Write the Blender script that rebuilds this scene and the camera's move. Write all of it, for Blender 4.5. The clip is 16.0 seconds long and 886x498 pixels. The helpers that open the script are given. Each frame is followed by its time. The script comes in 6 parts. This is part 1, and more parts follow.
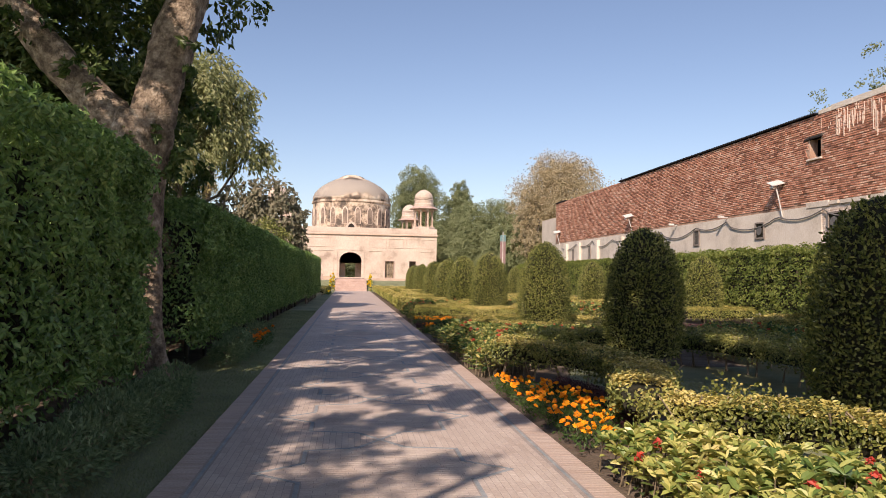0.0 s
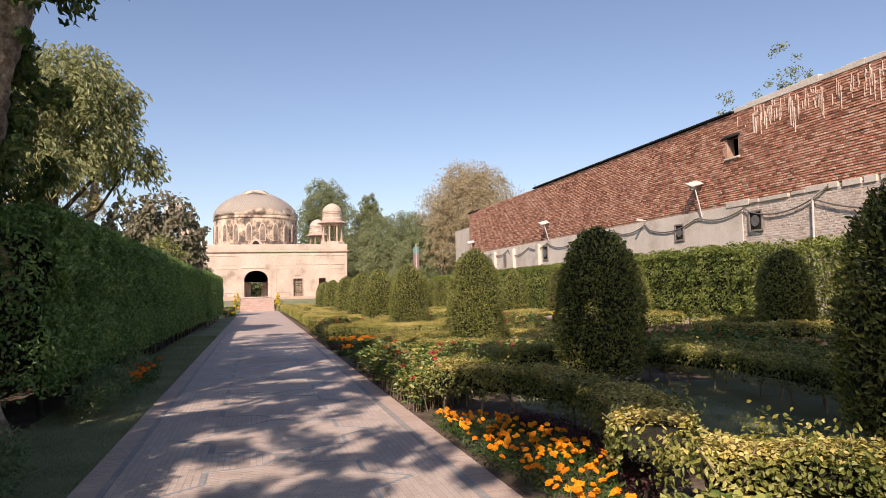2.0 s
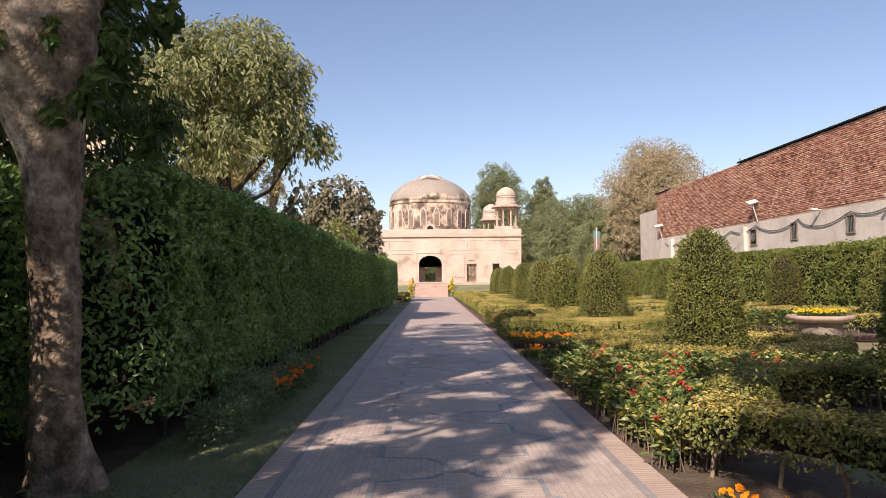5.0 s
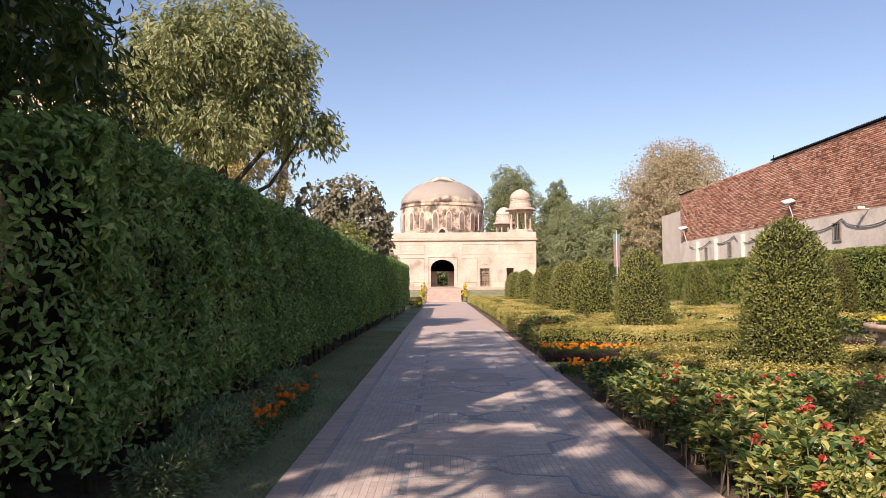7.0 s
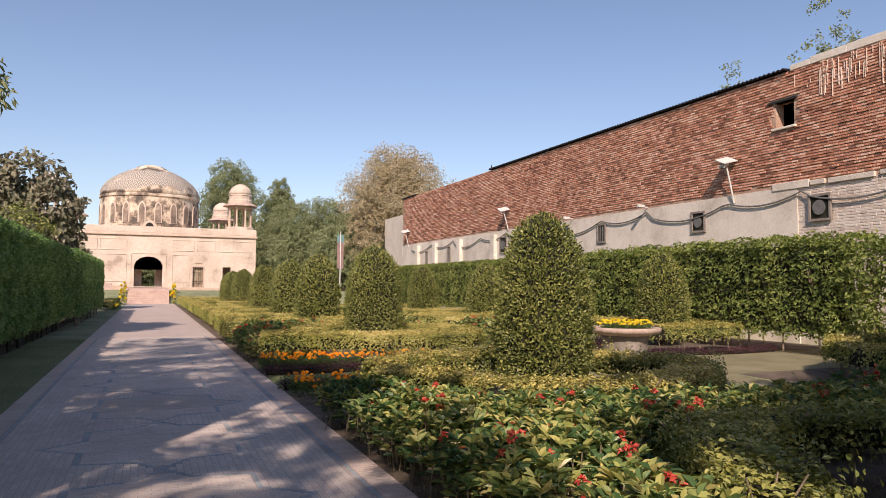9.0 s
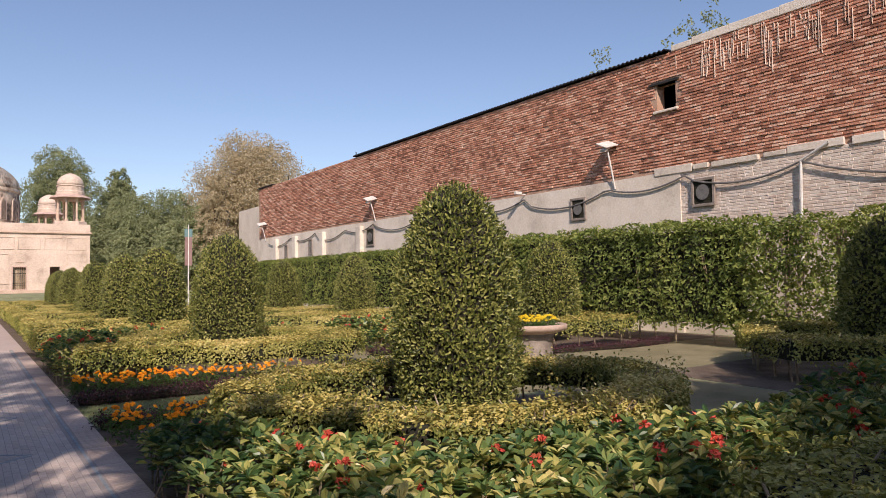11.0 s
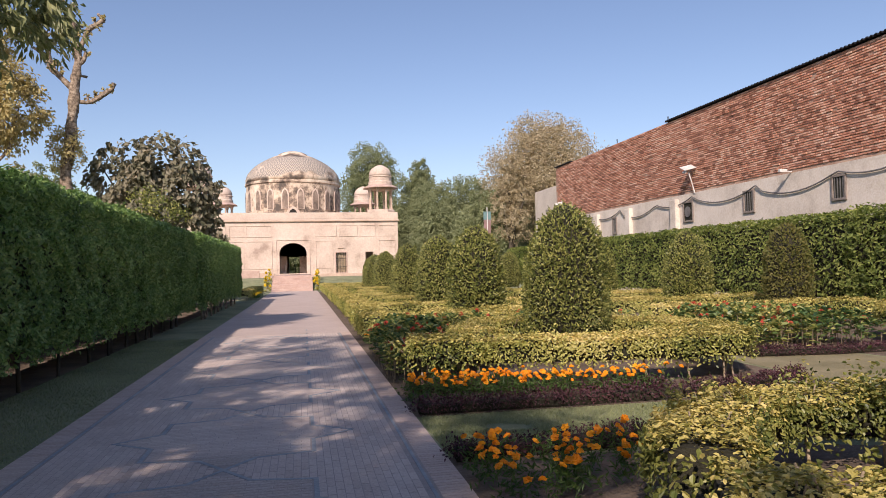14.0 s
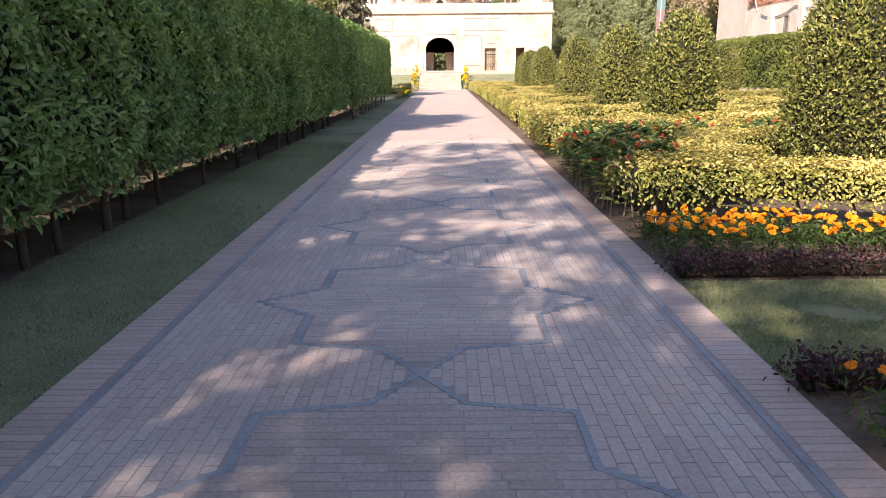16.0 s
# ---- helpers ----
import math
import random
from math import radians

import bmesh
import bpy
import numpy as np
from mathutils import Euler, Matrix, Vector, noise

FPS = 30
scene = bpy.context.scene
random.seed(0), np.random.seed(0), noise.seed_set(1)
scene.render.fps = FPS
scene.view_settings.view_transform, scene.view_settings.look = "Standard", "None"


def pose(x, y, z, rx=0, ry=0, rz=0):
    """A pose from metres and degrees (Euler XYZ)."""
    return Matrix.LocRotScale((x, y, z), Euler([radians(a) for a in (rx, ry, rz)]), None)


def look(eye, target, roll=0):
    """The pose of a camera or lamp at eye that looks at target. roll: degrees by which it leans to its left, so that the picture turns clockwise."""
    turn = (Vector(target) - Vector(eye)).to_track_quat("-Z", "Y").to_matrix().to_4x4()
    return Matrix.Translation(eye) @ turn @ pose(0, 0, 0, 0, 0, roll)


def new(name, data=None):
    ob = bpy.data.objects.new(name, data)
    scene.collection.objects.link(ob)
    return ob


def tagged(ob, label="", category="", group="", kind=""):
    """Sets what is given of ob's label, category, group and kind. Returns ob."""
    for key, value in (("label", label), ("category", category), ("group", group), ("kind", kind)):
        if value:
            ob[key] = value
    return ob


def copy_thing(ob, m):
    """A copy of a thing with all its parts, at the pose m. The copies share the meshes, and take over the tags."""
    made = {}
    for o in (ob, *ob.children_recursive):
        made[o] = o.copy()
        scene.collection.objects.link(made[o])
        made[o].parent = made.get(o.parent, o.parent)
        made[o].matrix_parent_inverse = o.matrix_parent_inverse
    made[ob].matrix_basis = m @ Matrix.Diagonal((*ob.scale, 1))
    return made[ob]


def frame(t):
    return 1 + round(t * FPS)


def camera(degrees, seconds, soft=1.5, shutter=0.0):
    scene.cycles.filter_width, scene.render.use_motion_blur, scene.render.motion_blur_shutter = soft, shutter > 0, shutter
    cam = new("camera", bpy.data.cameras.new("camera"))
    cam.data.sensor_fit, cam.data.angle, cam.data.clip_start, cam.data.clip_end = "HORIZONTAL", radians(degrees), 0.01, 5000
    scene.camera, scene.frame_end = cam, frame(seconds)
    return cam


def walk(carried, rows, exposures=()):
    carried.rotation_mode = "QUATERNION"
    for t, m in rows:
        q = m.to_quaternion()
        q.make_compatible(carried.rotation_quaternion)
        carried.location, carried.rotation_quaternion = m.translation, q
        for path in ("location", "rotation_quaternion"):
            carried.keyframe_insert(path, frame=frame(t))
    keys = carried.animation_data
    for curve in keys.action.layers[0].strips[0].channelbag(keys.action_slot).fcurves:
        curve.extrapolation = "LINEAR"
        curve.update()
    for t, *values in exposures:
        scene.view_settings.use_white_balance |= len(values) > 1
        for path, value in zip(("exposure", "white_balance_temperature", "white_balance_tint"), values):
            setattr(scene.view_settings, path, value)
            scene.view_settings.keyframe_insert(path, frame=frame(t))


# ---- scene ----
cam = camera(64.2, 16.0, soft=0.6)
PATH = [
    (0, (-0.343, 0.355, 1.673), (-0.083, 2.336, 1.751), 1.0),
    (0.5, (-0.291, 0.885, 1.699), (-0.04, 2.865, 1.827), 0.2),
    (1, (-0.367, 1.374, 1.679), (-0.055, 3.345, 1.815), -0.4),
    (1.5, (-0.301, 1.906, 1.65), (0.122, 3.857, 1.769), -1.0),
    (2, (-0.244, 2.465, 1.664), (0.267, 4.395, 1.781), -1.3),
    (2.5, (-0.22, 2.974, 1.679), (0.535, 4.823, 1.788), -2.0),
    (3, (-0.122, 3.534, 1.672), (0.641, 5.38, 1.781), -2.0),
    (3.5, (-0.094, 4.045, 1.631), (0.542, 5.939, 1.728), -1.1),
    (4, (-0.23, 4.573, 1.721), (0.155, 6.534, 1.791), -0.9),
    (4.5, (-0.191, 5.186, 1.743), (-0.128, 7.183, 1.824), -0.6),
    (7, (-0.391, 8.068, 1.673), (-0.387, 10.066, 1.773), -0.4),
    (7.5, (-0.372, 8.748, 1.658), (-0.281, 10.743, 1.777), -0.7),
    (8, (-0.337, 9.256, 1.639), (-0.175, 11.245, 1.775), -0.2),
    (8.5, (-0.272, 9.725, 1.622), (0.059, 11.693, 1.752), 0.4),
    (9, (-0.15, 10.3, 1.619), (0.615, 12.144, 1.725), 0.4),
    (9.5, (0.047, 10.912, 1.679), (0.987, 12.674, 1.774), -0.3),
    (12, (0.711, 13.707, 1.582), (1.858, 15.343, 1.673), -0.7),
    (12.5, (0.672, 14.211, 1.617), (1.768, 15.881, 1.707), -0.9),
    (13, (0.736, 14.761, 1.603), (1.594, 16.565, 1.696), -1.8),
    (13.5, (0.681, 15.332, 1.554), (1.136, 17.277, 1.653), -1.6),
    (14, (0.642, 15.846, 1.566), (1.033, 17.807, 1.622), -1.2),
    (14.5, (0.611, 16.39, 1.628), (0.817, 18.379, 1.672), -0.9),
    (15, (0.49, 16.93, 1.61), (0.563, 18.929, 1.636), -1.3),
    (15.5, (0.343, 17.495, 1.577), (0.43, 19.489, 1.452), -1.7),
    (16, (0.136, 18.437, 1.493), (0.128, 20.375, 1.001), -0.5),
]
walk(cam, [(t, look(eye, target, roll)) for t, eye, target, roll in PATH], [(0, 0.12, 7000, 21), (4.5, 0.18, 6950, 22), (7.2, 0.33, 6950, 23), (8, 0.15, 6900, 21), (9, 0.09, 6850, 21), (12, 0.0, 6600, 21), (15, 0.1, 6700, 22), (15.5, 0.25, 6900, 22), (16, 0.95, 6900, 22)])

# ---- world and sun ----
SUN = Vector((0.48, 1.0, -0.82)).normalized()          # the way the light travels
world = bpy.data.worlds.new("sky")
scene.world = world
world.use_nodes = True
wn = world.node_tree.nodes
wl = world.node_tree.links
sky = wn.new("ShaderNodeTexSky")
sky.sky_type = 'NISHITA'
sky.sun_disc = False
sky.sun_elevation = math.asin(-SUN.z)
sky.sun_rotation = math.atan2(-SUN.x, -SUN.y)
sky.air_density = 1.0
sky.dust_density = 0.7
sky.ozone_density = 2.2
wn["Background"].inputs["Strength"].default_value = 0.132
wl.new(sky.outputs[0], wn["Background"].inputs["Color"])
sun_data = bpy.data.lights.new("sun", 'SUN')
sun_data.energy = 5.0
sun_data.angle = radians(0.6)
sun_data.color = (1.0, 0.9, 0.76)
sun = new("sun", sun_data)
sun.matrix_world = look(Vector((0, 0, 30)), Vector((0, 0, 30)) + SUN)

# ---- materials ----


def nodes_of(m):
    m.use_nodes = True
    return m.node_tree.nodes, m.node_tree.links, m.node_tree.nodes["Principled BSDF"]


def ramp_of(n, stops):
    r = n.new("ShaderNodeValToRGB")
    e = r.color_ramp.elements
    while len(e) < len(stops):
        e.new(0.5)
    for el, (p, c) in zip(e, stops):
        el.position = p
        el.color = (*c, 1)
    return r


def surface(name, colours, scale=3.0, fine=40.0, rough=0.8, bump=0.3, dist=0.01, metal=0.0, spot=0.35, random_by="", rmix=0.6):
    """A weathered surface: a large mottling through the colours, a fine grain and a relief."""
    m = bpy.data.materials.new(name)
    n, l, p = nodes_of(m)
    tc = n.new("ShaderNodeTexCoord")
    geo = n.new("ShaderNodeNewGeometry")
    big = n.new("ShaderNodeTexNoise")
    big.inputs["Scale"].default_value = scale
    big.inputs["Detail"].default_value = 6
    big.inputs["Roughness"].default_value = 0.65
    l.new(geo.outputs["Position"], big.inputs["Vector"])
    small = n.new("ShaderNodeTexNoise")
    small.inputs["Scale"].default_value = fine
    small.inputs["Detail"].default_value = 4
    l.new(geo.outputs["Position"], small.inputs["Vector"])
    k = len(colours)
    ramp = ramp_of(n, [(0.28 + 0.44 * i / max(1, k - 1), c) for i, c in enumerate(colours)])
    fac = big.outputs["Fac"]
    if random_by:
        if random_by == "island":
            rnd = geo.outputs["Random Per Island"]
        else:
            rnd = n.new("ShaderNodeObjectInfo").outputs["Random"]
        mixf = n.new("ShaderNodeMix")
        mixf.inputs[0].default_value = rmix
        l.new(fac, mixf.inputs[2])
        l.new(rnd, mixf.inputs[3])
        fac = mixf.outputs[0]
    l.new(fac, ramp.inputs["Fac"])
    mix = n.new("ShaderNodeMix")
    mix.data_type = 'RGBA'
    mix.blend_type = 'OVERLAY'
    mix.inputs[0].default_value = spot
    l.new(ramp.outputs["Color"], mix.inputs[6])
    l.new(small.outputs["Fac"], mix.inputs[7])
    l.new(mix.outputs[2], p.inputs["Base Color"])
    p.inputs["Roughness"].default_value = rough
    p.inputs["Metallic"].default_value = metal
    if bump:
        b = n.new("ShaderNodeBump")
        b.inputs["Strength"].default_value = bump
        b.inputs["Distance"].default_value = dist
        l.new(small.outputs["Fac"], b.inputs["Height"])
        l.new(b.outputs["Normal"], p.inputs["Normal"])
    return m


def leafy(name, colours, rough=0.45, glow=0.35, patch=0.35, spec=0.4):
    """Leaves: each its own shade, drifting in patches over the plant, with some light passing through."""
    m = bpy.data.materials.new(name)
    n, l, p = nodes_of(m)
    geo = n.new("ShaderNodeNewGeometry")
    big = n.new("ShaderNodeTexNoise")
    big.inputs["Scale"].default_value = 0.9
    big.inputs["Detail"].default_value = 3
    l.new(geo.outputs["Position"], big.inputs["Vector"])
    mr = n.new("ShaderNodeMapRange")
    mr.inputs[1].default_value = 0.3
    mr.inputs[2].default_value = 0.7
    l.new(big.outputs["Fac"], mr.inputs[0])
    mixf = n.new("ShaderNodeMix")
    mixf.inputs[0].default_value = patch
    l.new(geo.outputs["Random Per Island"], mixf.inputs[2])
    l.new(mr.outputs[0], mixf.inputs[3])
    k = len(colours)
    ramp = ramp_of(n, [(i / max(1, k - 1), c) for i, c in enumerate(colours)])
    l.new(mixf.outputs[0], ramp.inputs["Fac"])
    l.new(ramp.outputs["Color"], p.inputs["Base Color"])
    p.inputs["Roughness"].default_value = rough
    p.inputs["Specular IOR Level"].default_value = spec
    tr = n.new("ShaderNodeBsdfTranslucent")
    hue = n.new("ShaderNodeHueSaturation")
    hue.inputs["Saturation"].default_value = 1.15
    hue.inputs["Value"].default_value = 1.3
    l.new(ramp.outputs["Color"], hue.inputs["Color"])
    l.new(hue.outputs["Color"], tr.inputs["Color"])
    sh = n.new("ShaderNodeMixShader")
    sh.inputs[0].default_value = glow
    l.new(p.outputs[0], sh.inputs[1])
    l.new(tr.outputs[0], sh.inputs[2])
    l.new(sh.outputs[0], n["Material Output"].inputs["Surface"])
    return m


M_HEDGE_DARK = leafy("clipped_green_leaves", [(0.045, 0.095, 0.03), (0.15, 0.26, 0.08), (0.25, 0.38, 0.125), (0.44, 0.53, 0.20)], 0.33, 0.3, spec=0.55)
M_BOUND = leafy("boundary_hedge_leaves", [(0.03, 0.055, 0.016), (0.15, 0.20, 0.05), (0.27, 0.31, 0.085), (0.46, 0.46, 0.16)], 0.5, 0.3, 0.4, 0.25)
M_HEDGE_GOLD = leafy("golden_hedge_leaves", [(0.04, 0.06, 0.017), (0.15, 0.175, 0.04), (0.37, 0.36, 0.095), (0.55, 0.505, 0.175), (0.70, 0.635, 0.30)], 0.42, 0.18, 0.55)
M_HEDGE_MIX = leafy("part_golden_hedge_leaves", [(0.03, 0.045, 0.013), (0.09, 0.115, 0.028), (0.21, 0.22, 0.055), (0.42, 0.39, 0.12), (0.70, 0.63, 0.28)], 0.42, 0.18, 0.6)
# fewer gold leaves, and darkened for hedges standing in tree shade
M_HEDGE_SHADED = leafy("greener_shaded_hedge_leaves", [(0.03, 0.045, 0.014), (0.095, 0.12, 0.032), (0.19, 0.215, 0.06), (0.36, 0.35, 0.11), (0.60, 0.54, 0.19)], 0.4, 0.18, 0.4)
# both tips: yellow new growth, plus the brighter light on tops put in
M_HEDGE_TIPS = leafy("yellow_clipped_tips", [(0.07, 0.085, 0.02), (0.24, 0.225, 0.055), (0.50, 0.42, 0.125), (0.71, 0.585, 0.22), (0.84, 0.70, 0.36)], 0.42, 0.2, 0.5)
M_HEDGE_LEAF = leafy("green_clipped_tips", [(0.06, 0.085, 0.022), (0.18, 0.205, 0.05), (0.38, 0.36, 0.10), (0.60, 0.53, 0.18)], 0.4, 0.2, 0.6)
M_UNDER = leafy("undergrowth_leaves", [(0.08, 0.125, 0.06), (0.18, 0.25, 0.125), (0.31, 0.38, 0.21)], 0.45, 0.3, 0.3)
M_CONE = leafy("topiary_leaves", [(0.025, 0.04, 0.012), (0.12, 0.145, 0.036), (0.29, 0.30, 0.08), (0.49, 0.465, 0.175)], 0.36, 0.18, 0.2)
M_CONE_TAN = leafy("browning_topiary_leaves", [(0.08, 0.10, 0.025), (0.17, 0.17, 0.045), (0.26, 0.22, 0.08)], 0.5, 0.3, 0.3)
M_BED = leafy("bed_shrub_leaves", [(0.022, 0.06, 0.026), (0.07, 0.135, 0.048), (0.16, 0.225, 0.07), (0.40, 0.39, 0.12), (0.70, 0.56, 0.23)], 0.35, 0.25, 0.3)
M_BED_PALE = leafy("pale_broad_leaves", [(0.04, 0.09, 0.03), (0.14, 0.22, 0.06), (0.34, 0.38, 0.11), (0.58, 0.54, 0.18), (0.70, 0.58, 0.28)], 0.35, 0.22, 0.4)
M_RED = leafy("red_bracts", [(0.48, 0.05, 0.045), (0.64, 0.10, 0.07), (0.72, 0.20, 0.12)], 0.5, 0.3, 0.2)
M_MARI = leafy("marigold_petals", [(0.85, 0.26, 0.005), (0.95, 0.36, 0.01), (1.0, 0.46, 0.02)], 0.6, 0.2, 0.2)
M_MARI_LEAF = leafy("marigold_leaves", [(0.03, 0.07, 0.02), (0.07, 0.13, 0.03), (0.12, 0.17, 0.05)], 0.5, 0.3)
M_ORANGE = leafy("orange_bloom_petals", [(0.75, 0.14, 0.01), (0.9, 0.24, 0.02), (0.95, 0.34, 0.03)], 0.6, 0.25)
M_PURPLE = leafy("purple_edging_leaves", [(0.035, 0.015, 0.02), (0.08, 0.03, 0.04), (0.15, 0.06, 0.07)], 0.5, 0.2)
M_YELLOW = leafy("yellow_flower_petals", [(0.7, 0.5, 0.02), (0.85, 0.65, 0.03)], 0.6, 0.25)
M_FICUS = leafy("broad_tree_leaves", [(0.03, 0.06, 0.018), (0.055, 0.10, 0.028), (0.10, 0.14, 0.04), (0.16, 0.18, 0.065)], 0.4, 0.22)
M_MANGO = leafy("long_tree_leaves", [(0.09, 0.115, 0.045), (0.27, 0.29, 0.13), (0.52, 0.50, 0.27)], 0.45, 0.35)
M_TAN = leafy("dry_tree_leaves", [(0.28, 0.235, 0.105), (0.48, 0.40, 0.18), (0.66, 0.55, 0.29)], 0.6, 0.3)
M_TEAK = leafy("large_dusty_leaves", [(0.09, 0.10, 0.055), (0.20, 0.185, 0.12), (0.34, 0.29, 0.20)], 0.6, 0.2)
# lightened leaf colour stands in for the haze of distance
M_FARGREEN_HAZED = leafy("far_tree_leaves_hazed", [(0.15, 0.175, 0.085), (0.23, 0.26, 0.13), (0.33, 0.35, 0.19)], 0.7, 0.25)
M_FARTAN = leafy("far_dry_tree_leaves", [(0.26, 0.22, 0.13), (0.42, 0.345, 0.21), (0.55, 0.47, 0.34)], 0.6, 0.25)
M_PALM = leafy("palm_leaflets", [(0.02, 0.045, 0.015), (0.04, 0.07, 0.02), (0.07, 0.1, 0.035)], 0.4, 0.2)
M_GRASS_BLADE = leafy("grass_blades", [(0.15, 0.18, 0.085), (0.25, 0.285, 0.14), (0.37, 0.385, 0.22)], 0.6, 0.3, 0.5)
# near black: the shade inside hedges and vents is put into the colour
M_SHADED_INSIDE = surface("shaded_inside", [(0.012, 0.012, 0.006), (0.03, 0.027, 0.013)], 5, 30, 0.9, 0.8, 0.03)
M_STEM = surface("pale_stems", [(0.16, 0.11, 0.07), (0.32, 0.25, 0.17), (0.42, 0.35, 0.26)], 5, 60, 0.85, 0.6, 0.01)
M_BARK = surface("mottled_tree_bark", [(0.05, 0.036, 0.026), (0.15, 0.11, 0.078), (0.34, 0.265, 0.195), (0.55, 0.47, 0.375)], 6.5, 28, 0.9, 1.0, 0.03)
M_BARK_DARK = surface("dark_tree_bark", [(0.04, 0.03, 0.02), (0.10, 0.08, 0.055)], 3, 30, 0.9, 0.8, 0.02)
M_LAWN = surface("lawn_turf", [(0.14, 0.15, 0.08), (0.22, 0.235, 0.125), (0.31, 0.305, 0.18)], 0.7, 60, 0.95, 0.8, 0.02)
M_DRY = surface("dry_trodden_lawn", [(0.15, 0.135, 0.07), (0.23, 0.20, 0.11), (0.31, 0.265, 0.165)], 0.9, 40, 0.95, 0.8, 0.02)
M_SOIL = surface("dry_bed_soil", [(0.075, 0.053, 0.036), (0.135, 0.098, 0.07), (0.21, 0.16, 0.12)], 1.6, 30, 0.95, 0.9, 0.03)
M_MORTAR = surface("path_mortar", [(0.30, 0.25, 0.23), (0.42, 0.36, 0.33)], 3.0, 50, 0.9, 0.3)
M_PAVER = surface("path_brick", [(0.44, 0.35, 0.30), (0.51, 0.415, 0.365), (0.56, 0.465, 0.41), (0.63, 0.535, 0.475)], 0.9, 45, 0.85, 0.25, 0.003, random_by="island", spot=0.35, rmix=0.2)
M_EDGE = surface("path_edge_brick", [(0.45, 0.335, 0.28), (0.51, 0.395, 0.34), (0.56, 0.45, 0.395)], 1.2, 45, 0.85, 0.2, 0.003, random_by="island", spot=0.3, rmix=0.25)
M_PAVER_FAR = surface("far_path_brick", [(0.43, 0.335, 0.29), (0.475, 0.38, 0.335), (0.52, 0.425, 0.375)], 0.8, 20, 0.85, 0.2, 0.004, spot=0.3)
M_STRIP = surface("grey_stone_strip", [(0.21, 0.235, 0.255), (0.30, 0.32, 0.335), (0.42, 0.42, 0.42)], 3, 40, 0.75, 0.2, 0.003)
M_BRICK = surface("old_wall_brick", [(0.26, 0.11, 0.07), (0.52, 0.235, 0.15), (0.63, 0.32, 0.215), (0.74, 0.48, 0.36)], 1.3, 22, 0.9, 0.7, 0.012, random_by="island", spot=0.6, rmix=0.42)
M_BRICK_PART = surface("old_wall_brick_single", [(0.26, 0.11, 0.07), (0.52, 0.235, 0.15), (0.63, 0.32, 0.215), (0.74, 0.48, 0.36)], 1.3, 22, 0.9, 0.7, 0.012, random_by="object", spot=0.6, rmix=0.42)
M_JOINT = surface("wall_joint_mortar", [(0.26, 0.14, 0.09), (0.44, 0.28, 0.20), (0.56, 0.41, 0.31)], 1.5, 25, 0.95, 0.6)
M_PLASTER = surface("grey_cement_plaster", [(0.48, 0.41, 0.34), (0.68, 0.60, 0.51), (0.78, 0.70, 0.61)], 0.7, 14, 0.9, 0.5, 0.015)
M_PLASTER_B = surface("limewashed_brick", [(0.48, 0.36, 0.29), (0.64, 0.53, 0.45), (0.74, 0.64, 0.56)], 1.2, 14, 0.9, 0.5, 0.015, random_by="island", rmix=0.3)
M_WHITEPL = surface("whitewashed_plaster", [(0.52, 0.45, 0.38), (0.66, 0.58, 0.50)], 0.8, 12, 0.9, 0.3)
M_BUFF = surface("pink_buff_lime_plaster", [(0.34, 0.25, 0.20), (0.54, 0.43, 0.35), (0.62, 0.50, 0.415), (0.66, 0.55, 0.46)], 0.45, 9, 0.9, 0.3, 0.02, spot=0.3)
M_SANDSTONE = surface("pale_pink_sandstone", [(0.42, 0.30, 0.23), (0.60, 0.46, 0.36)], 1.0, 14, 0.9, 0.3)
M_STEPS = surface("red_brick_steps", [(0.40, 0.27, 0.22), (0.56, 0.42, 0.36)], 1.5, 20, 0.9, 0.4)
M_IRON = surface("dark_iron", [(0.03, 0.028, 0.026), (0.08, 0.07, 0.06)], 5, 40, 0.6, 0.2, metal=0.6)
M_CABLE = surface("grey_cable", [(0.10, 0.095, 0.09), (0.20, 0.19, 0.18)], 5, 40, 0.6, 0.2)
M_POLE = surface("white_painted_steel", [(0.5, 0.48, 0.45), (0.7, 0.68, 0.64)], 5, 40, 0.5, 0.1)
M_SHEET = surface("black_roofing_sheet", [(0.012, 0.012, 0.014), (0.035, 0.033, 0.033)], 4, 30, 0.6, 0.3, metal=0.4)
# near black in place of the shade inside openings
M_VOID = surface("shaded_interior", [(0.015, 0.012, 0.01), (0.03, 0.025, 0.02)], 3, 20, 0.95, 0.2)
M_BANNER = surface("faded_banner_cloth", [(0.22, 0.13, 0.12), (0.30, 0.20, 0.19)], 2, 20, 0.8, 0.2)
M_TEAL = surface("teal_banner_cloth", [(0.10, 0.20, 0.20), (0.16, 0.26, 0.26)], 2, 20, 0.8, 0.2)
M_CREAM = surface("cream_house_plaster", [(0.48, 0.36, 0.24), (0.60, 0.47, 0.33)], 0.8, 12, 0.9, 0.2)
M_GLASS = surface("dark_window_glass", [(0.02, 0.025, 0.03), (0.05, 0.055, 0.06)], 3, 20, 0.1, 0.0)
M_VENT = surface("weathered_vent_frame", [(0.16, 0.13, 0.11), (0.33, 0.28, 0.24)], 4, 30, 0.9, 0.4)
M_TERRA = surface("pink_terracotta", [(0.38, 0.26, 0.20), (0.52, 0.40, 0.33)], 3, 30, 0.85, 0.3)


